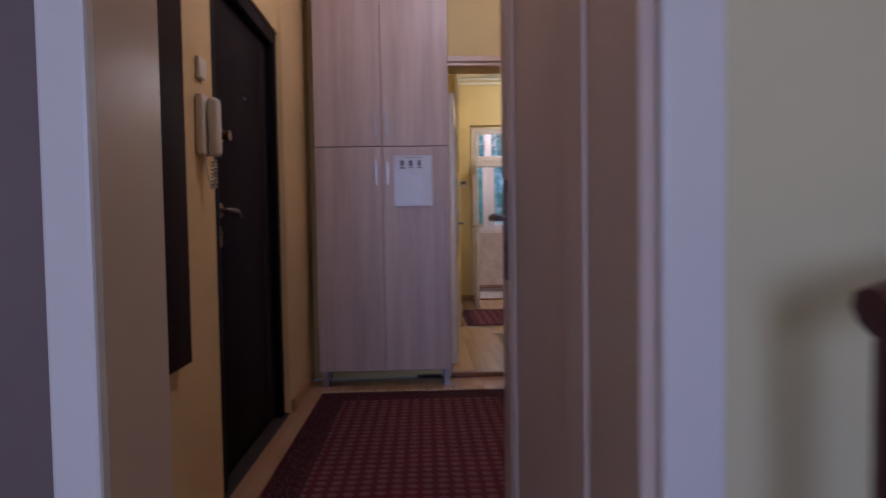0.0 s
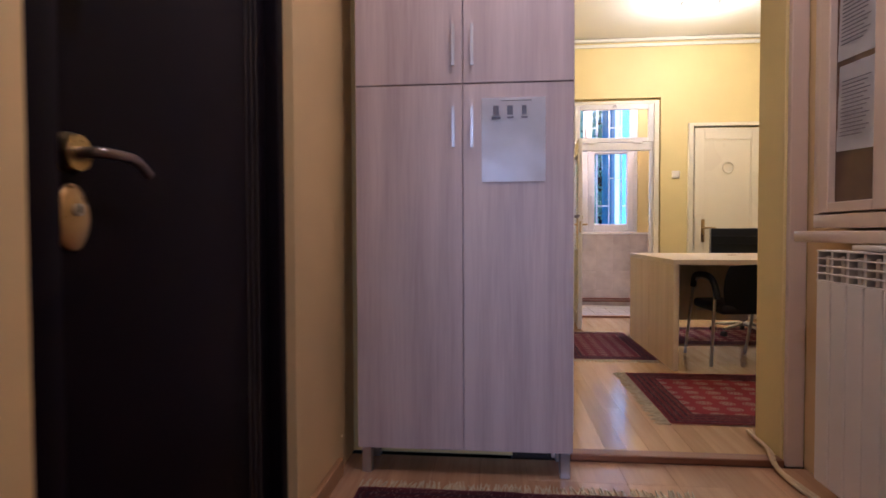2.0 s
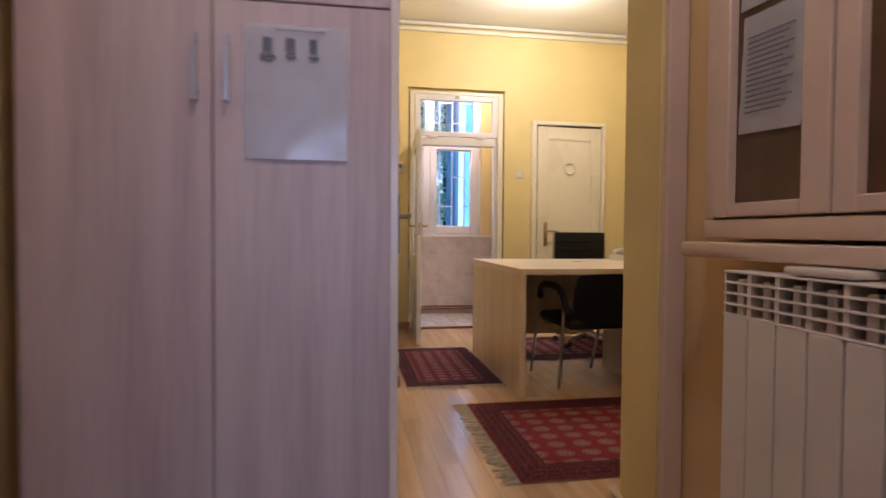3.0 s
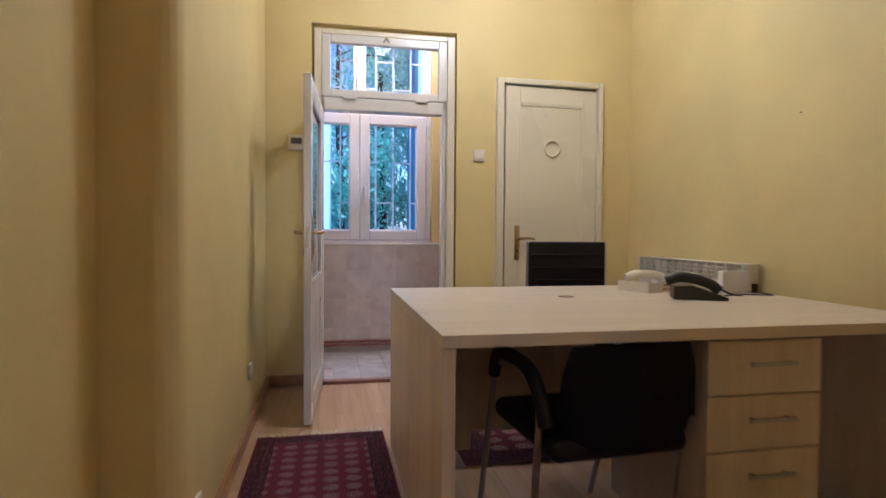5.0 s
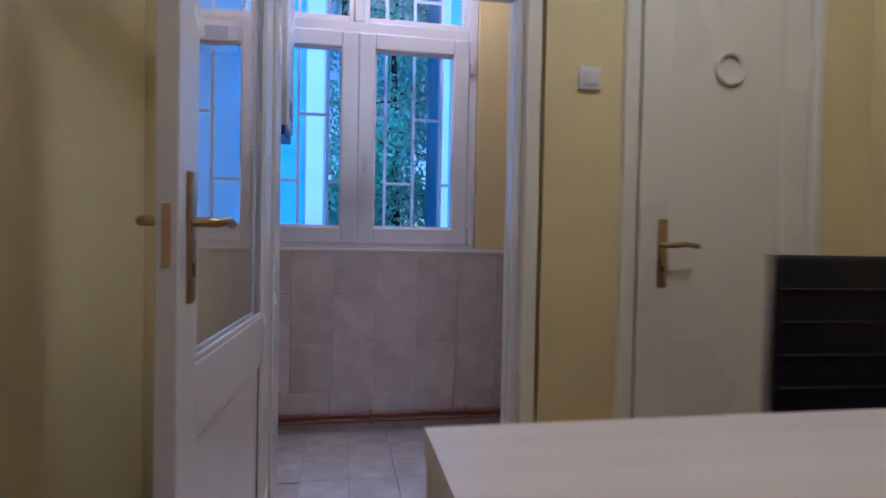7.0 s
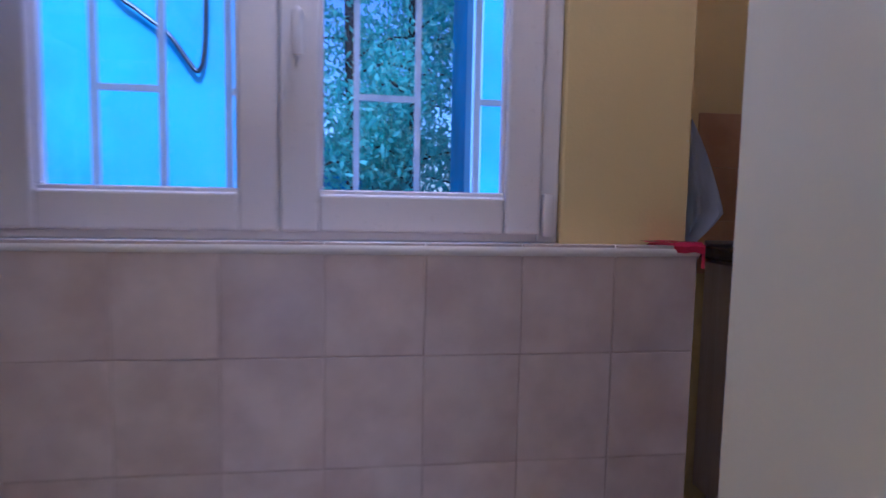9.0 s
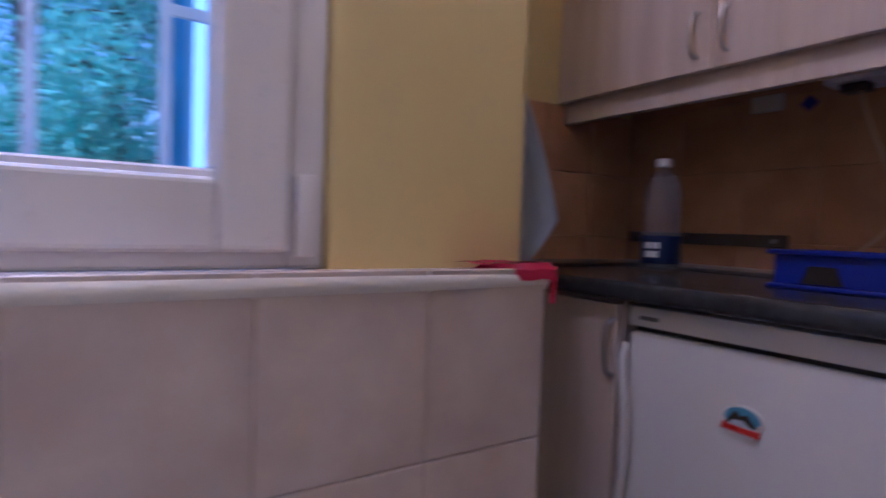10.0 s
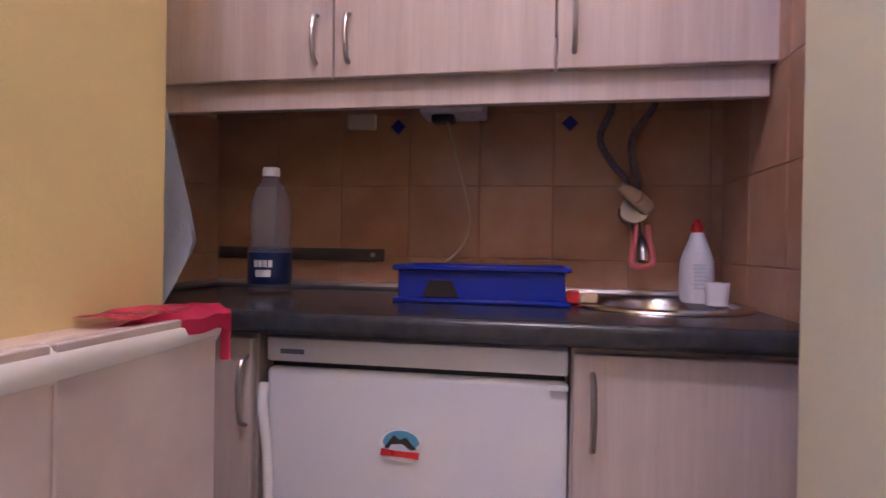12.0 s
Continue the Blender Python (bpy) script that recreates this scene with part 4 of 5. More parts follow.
# ---- kitchen ----
win = thing("window_kitchen", pose(1.82, 10.83, 0.93), "white plastic double window with two upper lights", "window", kind="structure")
part("frame", boxes((1.182, 1.235, 10.80, 10.87, 0.934, 2.79), (2.405, 2.455, 10.80, 10.87, 0.934, 2.79), (1.235, 2.405, 10.80, 10.87, 0.934, 0.975), (1.235, 2.405, 10.80, 10.87, 2.045, 2.12), (1.235, 2.405, 10.80, 10.87, 2.72, 2.79), (1.79, 1.84, 10.80, 10.87, 2.12, 2.72), bev=0.005, seg=2), "pvc", win, smooth=False)
for x0, x1 in ((1.232, 1.813), (1.816, 2.408)):
    sa = part("sash", boxes((x0, x0 + 0.085, 10.785, 10.85, 0.955, 2.06), (x1 - 0.085, x1, 10.785, 10.85, 0.955, 2.06), (x0 + 0.085, x1 - 0.085, 10.785, 10.85, 0.955, 1.04), (x0 + 0.085, x1 - 0.085, 10.785, 10.85, 1.975, 2.06), bev=0.008, seg=3), "pvc", win, smooth=False)
    bd_ = boxes((x0 + 0.083, x1 - 0.083, 10.80, 10.83, 1.035, 1.05), (x0 + 0.083, x1 - 0.083, 10.80, 10.83, 1.965, 1.98), (x0 + 0.08, x0 + 0.092, 10.80, 10.83, 1.05, 1.965), (x1 - 0.092, x1 - 0.08, 10.80, 10.83, 1.05, 1.965), bev=0.003)
    part("glazing_bead", bd_, "pvc", sa, smooth=False)
    part("pane", boxes((x0 + 0.082, x1 - 0.082, 10.826, 10.83, 1.037, 1.978)), "glass", sa, "clear glass").visible_shadow = False
part("handle", tube([(1.86, 10.785, 1.42), (1.86, 10.755, 1.42), (1.86, 10.75, 1.40), (1.862, 10.75, 1.33)], 0.010, 8), "pvc", win)
for x0, x1 in ((1.235, 1.79), (1.84, 2.405)):
    part("upper_bead", boxes((x0, x0 + 0.03, 10.815, 10.85, 2.12, 2.72), (x1 - 0.03, x1, 10.815, 10.85, 2.12, 2.72), (x0 + 0.03, x1 - 0.03, 10.815, 10.85, 2.12, 2.15), (x0 + 0.03, x1 - 0.03, 10.815, 10.85, 2.69, 2.72), bev=0.003), "pvc", win, smooth=False)
    part("pane", boxes((x0 + 0.025, x1 - 0.025, 10.83, 10.834, 2.14, 2.70)), "glass", win, "clear glass").visible_shadow = False
for hx, hz in ((2.425, 1.0), (2.425, 1.93), (1.215, 1.0)):
    part("hinge", boxes((hx - 0.012, hx + 0.012, 10.775, 10.80, hz - 0.05, hz + 0.05), bev=0.004, seg=2), "pvc", win)

gr = thing("window_grille", pose(1.8, 11.05, 0.95), "white painted steel security grille outside the window", "grille")
xs = [1.653 + 0.1617 * k for k in range(-3, 6)]
for x in xs:
    part("bar", boxes((x - 0.008, x + 0.008, 11.04, 11.055, 0.9, 2.85)), "bars", gr, smooth=False)
for k in range(len(xs) - 1):
    for z in ((1.298, 2.05, 2.6) if (k % 2 == 1) else (1.672, 2.35)):
        part("crosspiece", boxes((xs[k] + 0.008, xs[k + 1] - 0.008, 11.042, 11.053, z - 0.008, z + 0.008)), "bars", gr, smooth=False)
part("fixing_rail", boxes((1.0, 2.62, 11.056, 11.07, 0.93, 0.955)), "bars", gr); part("fixing_rail", boxes((1.0, 2.62, 11.056, 11.07, 2.80, 2.825)), "bars", gr)

bo = thing("wall_boiler", pose(1.33, 10.45, 1.43), "white wall boiler with a blue underside above the pipes", "boiler")
part("case", boxes((1.182, 1.50, 10.30, 10.62, 1.47, 2.25), bev=0.01, seg=2), "boiler", bo)
part("underside", boxes((1.20, 1.49, 10.31, 10.61, 1.43, 1.47), bev=0.005), "blue", bo)
part("badge", boxes((1.50, 1.503, 10.40, 10.52, 1.52, 1.60)), "ink", bo)
for px, py, top, back in ((1.300, 10.60, 1.255, 0.30), (1.258, 10.60, 1.165, 0.22)):
    pp = part("pipe", tube([(px, py, FK + 0.02), (px, py, 0.5), (px, py, top - 0.04), (px - 0.008, py - 0.012, top), (px - 0.03, py - 0.06, top + 0.02), (px - 0.06, py - back, top + 0.05), (px - 0.062, py - back - 0.02, top + 0.10), (px - 0.062, py - back - 0.02, 1.44)], 0.0145, 12), "copper", bo, "tarnished copper pipe")
    for cz in (top - 0.075, 0.80, 0.45):
        part("coupling", lathe(((0.0165, 0.0), (0.019, 0.004), (0.019, 0.022), (0.0165, 0.026)), (px, py, cz), 16), "steel", pp)
    part("pipe_clip", boxes((1.18, px - 0.012, py - 0.006, py + 0.006, 1.04, 1.055), bev=0.002), "black", pp)
part("valve", cyl(cyl(bmesh.new(), (1.24, 10.30, 1.36), (1.24, 10.30, 1.42), 0.024, seg=12), (1.24, 10.30, 1.39), (1.31, 10.30, 1.39), 0.014, 0.018, 12), "steel", bo)
sp = thing("skirting_pipe", pose(1.9, 10.69, 0.0), "pair of brown pipes running along the tiled parapet", "pipe")
for z in (0.045, 0.075):
    part("run", cyl(bmesh.new(), (1.20, 10.695, z), (2.72, 10.695, z), 0.012, seg=12), "pipe", sp)
for x in (1.4, 1.9, 2.4):
    part("clip", boxes((x - 0.008, x + 0.008, 10.68, 10.72, 0.03, 0.09)), "pipe", sp)

rb = thing("red_plastic_bag", pose(2.68, 10.72, 0.93), "crumpled red plastic film folded over the parapet corner", "plastic bag")
bm = bmesh.new(); gxn, gyn = 16, 6
gg = [[bm.verts.new((2.648 + 0.131 * i / gxn, 10.711 + 0.072 * max(j - 1, 0) / (gyn - 1) + 0.03 * (1 - i / gxn) ** 2 * (j < 2), (0.944 if j > 1 else 0.936 if j == 1 else 0.936 - 0.015 * min(1.0, i / gxn * 3.0)) + 0.004 * noise.noise((i * 0.35, j * 0.9, 4)))) for i in range(gxn + 1)] for j in range(gyn + 1)]
for j in range(gyn):
    for i in range(gxn):
        bm.faces.new((gg[j][i], gg[j][i + 1], gg[j + 1][i + 1], gg[j + 1][i]))
bmesh.ops.solidify(bm, geom=bm.faces[:], thickness=-0.003)
part("fold", bm, "red", rb)
part("hanging_strip", boxes((2.7785, 2.7805, 10.712, 10.724, 0.885, 0.940), bev=0.001), "red", rb)

ch_ = thing("plaster_chip", pose(2.776, 10.80, 1.2), "small chipped plaster patches on the pier's edge", "plaster patch")
for k, (zc, sz) in enumerate(((1.185, 0.007), (1.215, 0.005), (1.02, 0.004), (0.985, 0.006), (0.945, 0.006))):
    bm = bmesh.new(); bmesh.ops.create_icosphere(bm, subdivisions=2, radius=sz, matrix=pose(2.765, 10.787, zc) @ Matrix.Diagonal((1.1, 0.18, 0.7, 1)))
    for v in bm.verts:
        v.co += Vector((noise.noise(v.co * 90), 0, noise.noise(v.co * 70 + Vector((3, 1, 2))))) * sz * 0.5
    part("patch", bm, "roomwall", ch_)


# base units, worktop, fridge
def base_unit(y0, y1, hy, label):
    u = thing("base_unit", pose(3.34, (y0 + y1) / 2, FK), label, "kitchen cabinet", "kitchen base units")
    part("carcass", boxes((3.125, 3.58, y0, y1, 0.08, 0.855)), "kitchen", u, smooth=False)
    part("plinth", boxes((3.16, 3.175, y0, y1, FK, 0.08)), "kitchen", u, smooth=False)
    d_ = part("door", boxes((3.105, 3.123, y0 + 0.003, y1 - 0.003, 0.09, 0.85), bev=0.002), "kitchen", u, smooth=False)
    bow_handle((3.105, hy, 0.82), (3.105, hy, 0.705), (-0.028, 0, 0), d_)
    return u
base_unit(10.862, 11.225, 10.874, "pale laminate base unit beside the fridge")
base_unit(9.995, 10.342, 10.31, "pale laminate base unit below the sink")
wt = thing("worktop", pose(3.33, 10.6, 0.86), "dark grey laminate worktop with a round sink cut in", "worktop")
bm = boxes((3.075, 3.20, 9.993, 11.226, 0.862, 0.90))
es = [e for e in bm.edges if all(v.co.x < 3.08 for v in e.verts) and abs(e.verts[0].co.z - e.verts[1].co.z) < 1e-4]
bmesh.ops.bevel(bm, geom=es, offset=0.012, segments=4, affect="EDGES", profile=0.5)
box(bm, 3.20, 3.582, 10.35, 11.226, 0.862, 0.90)
SX, SY, NS = 3.395, 10.168, 48
def on_rect(a):
    """Where a ray from the sink's centre leaves the plate round it."""
    c, d = math.cos(a), math.sin(a)
    k = min(((3.582 - SX) if c > 0 else (SX - 3.20)) / max(abs(c), 1e-6), ((10.35 - SY) if d > 0 else (SY - 9.993)) / max(abs(d), 1e-6))
    return SX + c * k, SY + d * k
angs = sorted([6.28318 * k / NS for k in range(NS)] + [math.atan2(y - SY, x - SX) % 6.28318 for x in (3.20, 3.582) for y in (9.993, 10.35)])
top_o = [bm.verts.new((*on_rect(a), 0.90)) for a in angs]; top_i = [bm.verts.new((SX + 0.150 * math.cos(a), SY + 0.150 * math.sin(a), 0.90)) for a in angs]; low_i = [bm.verts.new((v.co.x, v.co.y, 0.862)) for v in top_i]
for k in range(len(angs)):
    n_ = (k + 1) % len(angs)
    bm.faces.new((top_i[k], top_o[k], top_o[n_], top_i[n_])); bm.faces.new((low_i[k], top_i[k], top_i[n_], low_i[n_]))
part("slab", bm, "counter", wt)
part("upstand", tube([(3.572, 9.998, 0.908), (3.572, 10.6, 0.908), (3.572, 11.22, 0.908)], 0.010, 8), "steel", wt)
part("upstand", tube([(3.572, 11.218, 0.908), (3.3, 11.218, 0.908), (3.1, 11.218, 0.908)], 0.010, 8), "steel", wt)
sk = thing("sink", pose(3.40, 10.165, 0.90), "round stainless steel sink set in the worktop", "sink")
part("bowl", lathe(((0.02, -0.040), (0.12, -0.038), (0.141, -0.028), (0.149, -0.002), (0.176, 0.0008), (0.174, 0.0045), (0.152, 0.0065), (0.146, 0.002), (0.138, -0.026), (0.118, -0.035), (0.02, -0.037)), (3.395, 10.168, 0.90), 48), "sink", sk, "polished steel bowl with a rolled rim")
part("drain", lathe(((0.022, 0.0), (0.022, 0.002), (0.016, 0.003), (0.012, 0.001)), (3.395, 10.168, 0.863), 20), "bronze", sk)
fr = thing("fridge", pose(3.34, 10.593, FK), "small white under-counter fridge with a souvenir magnet", "fridge")
part("body", boxes((3.165, 3.575, 10.345, 10.843, FK + 0.03, 0.85), bev=0.006, seg=2), "fridge", fr)
part("top_trim", boxes((3.113, 3.20, 10.345, 10.843, 0.812, 0.853), bev=0.005, seg=2), "fridge", fr)
part("seal", boxes((3.13, 3.165, 10.35, 10.838, 0.05, 0.812)), "black", fr)
dd = part("door", boxes((3.113, 3.155, 10.345, 10.843, 0.06, 0.802), bev=0.010, seg=3), "fridge", fr)
part("grip", tube([(3.108, 10.842, 0.775), (3.092, 10.838, 0.74), (3.088, 10.826, 0.66), (3.088, 10.824, 0.55), (3.096, 10.838, 0.47), (3.11, 10.842, 0.43)], 0.009, 10), "fridge", dd, "curved white door grip")
part("hinge_cover", boxes((3.105, 3.118, 10.346, 10.375, 0.792, 0.800)), "pvc", dd)
part("badge", boxes((3.1118, 3.1128, 10.775, 10.817, 0.826, 0.834)), "ink", fr)
def flat_shape(pts, x0, x1):
    """A plate facing -x from points (y, z)."""
    bm = prism([(-y, z) for y, z in pts], 0, x1 - x0); bmesh.ops.transform(bm, matrix=Matrix(((0, 0, 1, x0), (-1, 0, 0, 0), (0, 1, 0, 0), (0, 0, 0, 1))), verts=bm.verts)
    bmesh.ops.recalc_face_normals(bm, faces=bm.faces)
    return bm


def dome(cy, cz, w, up, down, n=14):
    return [(cy - w * math.cos(math.pi * k / n), cz + up * math.sin(math.pi * k / n)) for k in range(n + 1)] + [(cy + w * 0.85, cz - down), (cy - w * 0.6, cz - down * 1.15)]


mg = part("magnet", flat_shape(dome(10.607, 0.690, 0.035, 0.026, 0.024), 3.1075, 3.1135), "paper", dd, "domed souvenir magnet with a mountain picture", smooth=False)
for f_, (mat_, pts) in enumerate((("facade", dome(10.606, 0.693, 0.030, 0.020, 0.010)), ("bark", ((10.634, 0.684), (10.618, 0.706), (10.608, 0.698), (10.598, 0.703), (10.580, 0.684))), ("towel", ((10.628, 0.680), (10.622, 0.690), (10.604, 0.692), (10.590, 0.682))), ("redcap", ((10.640, 0.672), (10.638, 0.683), (10.604, 0.680), (10.576, 0.680), (10.577, 0.669), (10.606, 0.671))))):
    part("picture", flat_shape(pts, 3.1066 - 0.0004 * f_, 3.108), mat_, mg, smooth=False)

# wall units
for y0, y1, hy in ((10.797, 11.226, 10.829), (10.372, 10.793, 10.763), (9.996, 10.368, 10.338)):
    u = thing("wall_unit", pose(3.4, (y0 + y1) / 2, 1.3), "pale laminate wall unit with a curved metal handle", "kitchen cabinet", "kitchen wall units")
    part("carcass", boxes((3.292, 3.574, y0 - 0.001, y1 + 0.001, 1.40, 2.15)), "kitchen", u, smooth=False)
    d_ = part("door", boxes((3.272, 3.290, y0, y1, 1.333, 2.15), bev=0.002), "kitchen", u, smooth=False)
    bow_handle((3.272, hy, 1.455), (3.272, hy, 1.362), (-0.026, 0, 0), d_)
pm = thing("pelmet", pose(3.30, 10.56, 1.29), "pale laminate pelmet board below the wall units", "trim board")
part("board", boxes((3.294, 3.312, 10.004, 11.222, 1.278, 1.399), bev=0.002), "kitchen", pm, smooth=False)
part("bottom", boxes((3.314, 3.574, 9.998, 11.222, 1.383, 1.398)), "kitchen", pm, smooth=False)

# on the worktop
bt = thing("water_bottle", pose(3.40, 10.985, 0.90), "clear ribbed water bottle with a dark blue label, half empty", "bottle")
prof = [(0.040, 0.0), (0.047, 0.006), (0.047, 0.10)] + [(0.047 - 0.004 * (k % 2), 0.10 + 0.011 * k) for k in range(1, 9)] + [(0.044, 0.20), (0.035, 0.225), (0.021, 0.248), (0.017, 0.252), (0.017, 0.262)]
part("body", lathe(prof + [(r_ - 0.0012, max(z_, 0.0015)) for r_, z_ in reversed(prof)], (3.40, 10.985, 0.90), 28), "petglass", bt).visible_shadow = False
part("cap", lathe(((0.019, 0.0), (0.019, 0.016), (0.017, 0.019)), (3.40, 10.985, 1.158), 20), "pvc", bt, "white screw cap")
part("label", lathe(((0.0476, 0.0), (0.0478, 0.002), (0.0478, 0.066), (0.0476, 0.068)), (3.40, 10.985, 0.922), 28), "label", bt, "dark blue paper label")
for a0, a1, z, n in ((-0.46, 0.42, 0.966, 4), (-0.36, 0.34, 0.945, 4)):
    bm = bmesh.new()
    for i in range(n):
        a = 3.14159 + 0.16 + a0 + (a1 - a0) * (i + 0.5) / n
        p = Vector((3.40 + 0.0483 * math.cos(a), 10.985 + 0.0483 * math.sin(a), z))
        bmesh.ops.create_cube(bm, size=1, matrix=Matrix.Translation(p) @ Matrix.Rotation(a, 4, "Z") @ Matrix.Diagonal((0.001, 0.0085, 0.015, 1)))
    part("mark", bm, "labelwhite", bt, smooth=False)

bx = thing("blue_crate", pose(3.36, 10.5, 0.90), "shallow dark blue plastic storage tray", "tray")
bm = boxes((3.30, 3.306, 10.345, 10.665, 0.908, 0.965), (3.434, 3.44, 10.345, 10.665, 0.908, 0.965), (3.306, 3.434, 10.345, 10.351, 0.908, 0.965), (3.306, 3.434, 10.659, 10.665, 0.908, 0.965), bev=0.002)
part("wall", bm, "blue", bx, smooth=False)
part("base", boxes((3.29, 3.45, 10.335, 10.675, 0.90, 0.909), bev=0.003), "blue", bx)
part("rim", boxes((3.29, 3.30, 10.335, 10.675, 0.963, 0.972), (3.44, 3.45, 10.335, 10.675, 0.963, 0.972), (3.30, 3.44, 10.335, 10.345, 0.963, 0.972), (3.30, 3.44, 10.665, 10.675, 0.963, 0.972), bev=0.002), "blue", bx)
# No opening is cut: a dark plate paints the grip hole's shade.
part("grip_hole", prism(((-0.035, 0.0), (0.035, 0.0), (0.022, 0.032), (-0.022, 0.032)), 0.0, 0.003), "darkgap", bx, local=True).matrix_local = pose(-0.0625, 0.08, 0.012, 90, 0, -90)

so_ = thing("dish_soap", pose(3.49, 10.078, 0.90), "white dish-soap bottle with a red cap", "bottle")
part("body", lathe(((0.029, 0.0), (0.033, 0.008), (0.035, 0.05), (0.033, 0.085), (0.027, 0.105), (0.018, 0.128), (0.012, 0.146)), (3.49, 10.070, 0.90), 24), "pvc", so_)
part("cap", lathe(((0.013, 0.0), (0.013, 0.014), (0.009, 0.02), (0.006, 0.028)), (3.49, 10.070, 1.046), 18), "redcap", so_, "red push cap")
bm = bmesh.new()
for k in range(7):
    box(bm, 3.4535, 3.457, 10.058, 10.084, 0.93 + k * 0.008, 0.933 + k * 0.008)
part("print", bm, "towel", so_, "rows of small print", smooth=False)
cu = thing("plastic_cup", pose(3.44, 10.045, 0.90), "small white plastic cup beside the soap", "cup")
part("cup", lathe(((0.020, 0.0), (0.024, 0.045), (0.022, 0.045), (0.018, 0.003)), (3.435, 10.045, 0.90), 20), "pvc", cu)
spg = thing("sponge", pose(3.33, 10.32, 0.90), "red and yellow washing-up sponge by the sink", "sponge")
part("pad", boxes((3.315, 3.345, 10.285, 10.318, 0.907, 0.925), bev=0.005, seg=2), "cable", spg); part("scourer", boxes((3.317, 3.347, 10.318, 10.345, 0.905, 0.930), bev=0.006, seg=2), "redcap", spg)

tp = thing("wall_tap", pose(3.56, 10.19, 1.1), "wall-mounted chrome tap with a beige lever and two hoses", "tap")
part("body", cyl(cyl(bmesh.new(), (3.58, 10.195, 1.09), (3.53, 10.195, 1.09), 0.026), (3.53, 10.195, 1.09), (3.50, 10.195, 1.095), 0.024, 0.03), "steel", tp)
part("lever", cyl(cyl(bmesh.new(), (3.50, 10.172, 1.10), (3.475, 10.195, 1.118), 0.018, 0.016, 14), (3.475, 10.195, 1.118), (3.458, 10.232, 1.142), 0.016, 0.009, 14), "cable", tp, "beige lever")
part("spout", tube([(3.53, 10.19, 1.07), (3.50, 10.185, 1.03), (3.47, 10.183, 1.01), (3.46, 10.183, 0.985)], 0.011, 10), "steel", tp)
part("hose", tube([(3.53, 10.235, 1.39), (3.53, 10.242, 1.325), (3.53, 10.267, 1.255), (3.535, 10.24, 1.20), (3.54, 10.21, 1.165), (3.55, 10.198, 1.10)], 0.0072, 8), "hose", tp)
part("hose", tube([(3.53, 10.145, 1.39), (3.53, 10.153, 1.325), (3.53, 10.196, 1.26), (3.535, 10.197, 1.21), (3.545, 10.182, 1.15), (3.55, 10.180, 1.09)], 0.0072, 8), "hose", tp)
lp = thing("pink_cloth", pose(3.47, 10.185, 1.0), "pink cloth loop tied round the tap spout", "cloth")
part("loop", tube([(3.480, 10.172, 1.058), (3.464, 10.168, 1.02), (3.458, 10.163, 0.985), (3.456, 10.176, 0.974), (3.456, 10.196, 0.972), (3.460, 10.206, 0.984), (3.466, 10.200, 1.02), (3.480, 10.194, 1.058)], 0.0058, 8), "pink", lp)
so3 = thing("socket_box", pose(3.52, 10.59, 1.25), "white surface socket box with a black plug below the wall units", "socket")
part("box", boxes((3.44, 3.54, 10.52, 10.66, 1.30, 1.382), bev=0.006, seg=2), "pvc", so3)
part("plug", boxes((3.45, 3.49, 10.585, 10.635, 1.283, 1.30), bev=0.004, seg=2), "black", so3)
part("cord", tube([(3.46, 10.60, 1.285), (3.47, 10.585, 1.22), (3.51, 10.56, 1.12), (3.53, 10.555, 1.05), (3.53, 10.58, 1.0), (3.52, 10.64, 0.95), (3.51, 10.70, 0.912)], 0.0032, 8), "cable", so3, "cream flex")
kr = thing("knife_rail", pose(3.575, 11.0, 0.985), "dark magnetic knife rail on the splash tiles", "rail")
part("bar", boxes((3.568, 3.582, 10.772, 11.215, 0.970, 1.000), bev=0.002), "rail", kr); part("screw", cyl(bmesh.new(), (3.568, 10.80, 0.985), (3.565, 10.80, 0.985), 0.006, seg=10), "steel", kr)
for dy, mt in ((10.743, "blue"), (10.331, "blue")):
    dm = thing("tile_decor", pose(3.58, dy, 1.30), "small blue diamond decor on the splash tiles", "decor tile")
    part("diamond", boxes((-0.0035, 0.0, -0.015, 0.015, -0.015, 0.015), bev=0.002), mt, dm, local=True).matrix_local = pose(0, 0, 0, 45, 0, 0)
wp = thing("cover_plate", pose(3.577, 10.835, 1.31), "blank white cover plate on the splash tiles", "wall plate")
part("plate", boxes((3.570, 3.580, 10.798, 10.872, 1.293, 1.333), bev=0.003), "plastic", wp)
tw = thing("hand_towel", pose(2.80, 10.85, 1.2), "pale blue terry towel hanging from a hook on the pier", "towel")
bm = bmesh.new(); nn, mm = 12, 22
drape = lambda f: 0.012 + 0.115 * min(f / 0.72, 1.0) ** 0.8 - (0.10 * ((f - 0.72) / 0.28) ** 1.3 if f > 0.72 else 0.0)
gg = [[bm.verts.new((2.781 + drape(j / mm) * (i / nn), 10.835 + 0.016 * math.sin(i * 0.9 + j * 0.1) * (0.3 + j / mm) + 0.012 * (i / nn), 1.262 - 0.345 * j / mm)) for i in range(nn + 1)] for j in range(mm + 1)]
for j in range(mm):
    for i in range(nn):
        bm.faces.new((gg[j][i], gg[j][i + 1], gg[j + 1][i + 1], gg[j + 1][i]))
bmesh.ops.solidify(bm, geom=bm.faces[:], thickness=0.008)
part("cloth", bm, "towel", tw)
part("hook", cyl(bmesh.new(), (2.775, 10.84, 1.255), (2.80, 10.84, 1.262), 0.005), "steel", tw)

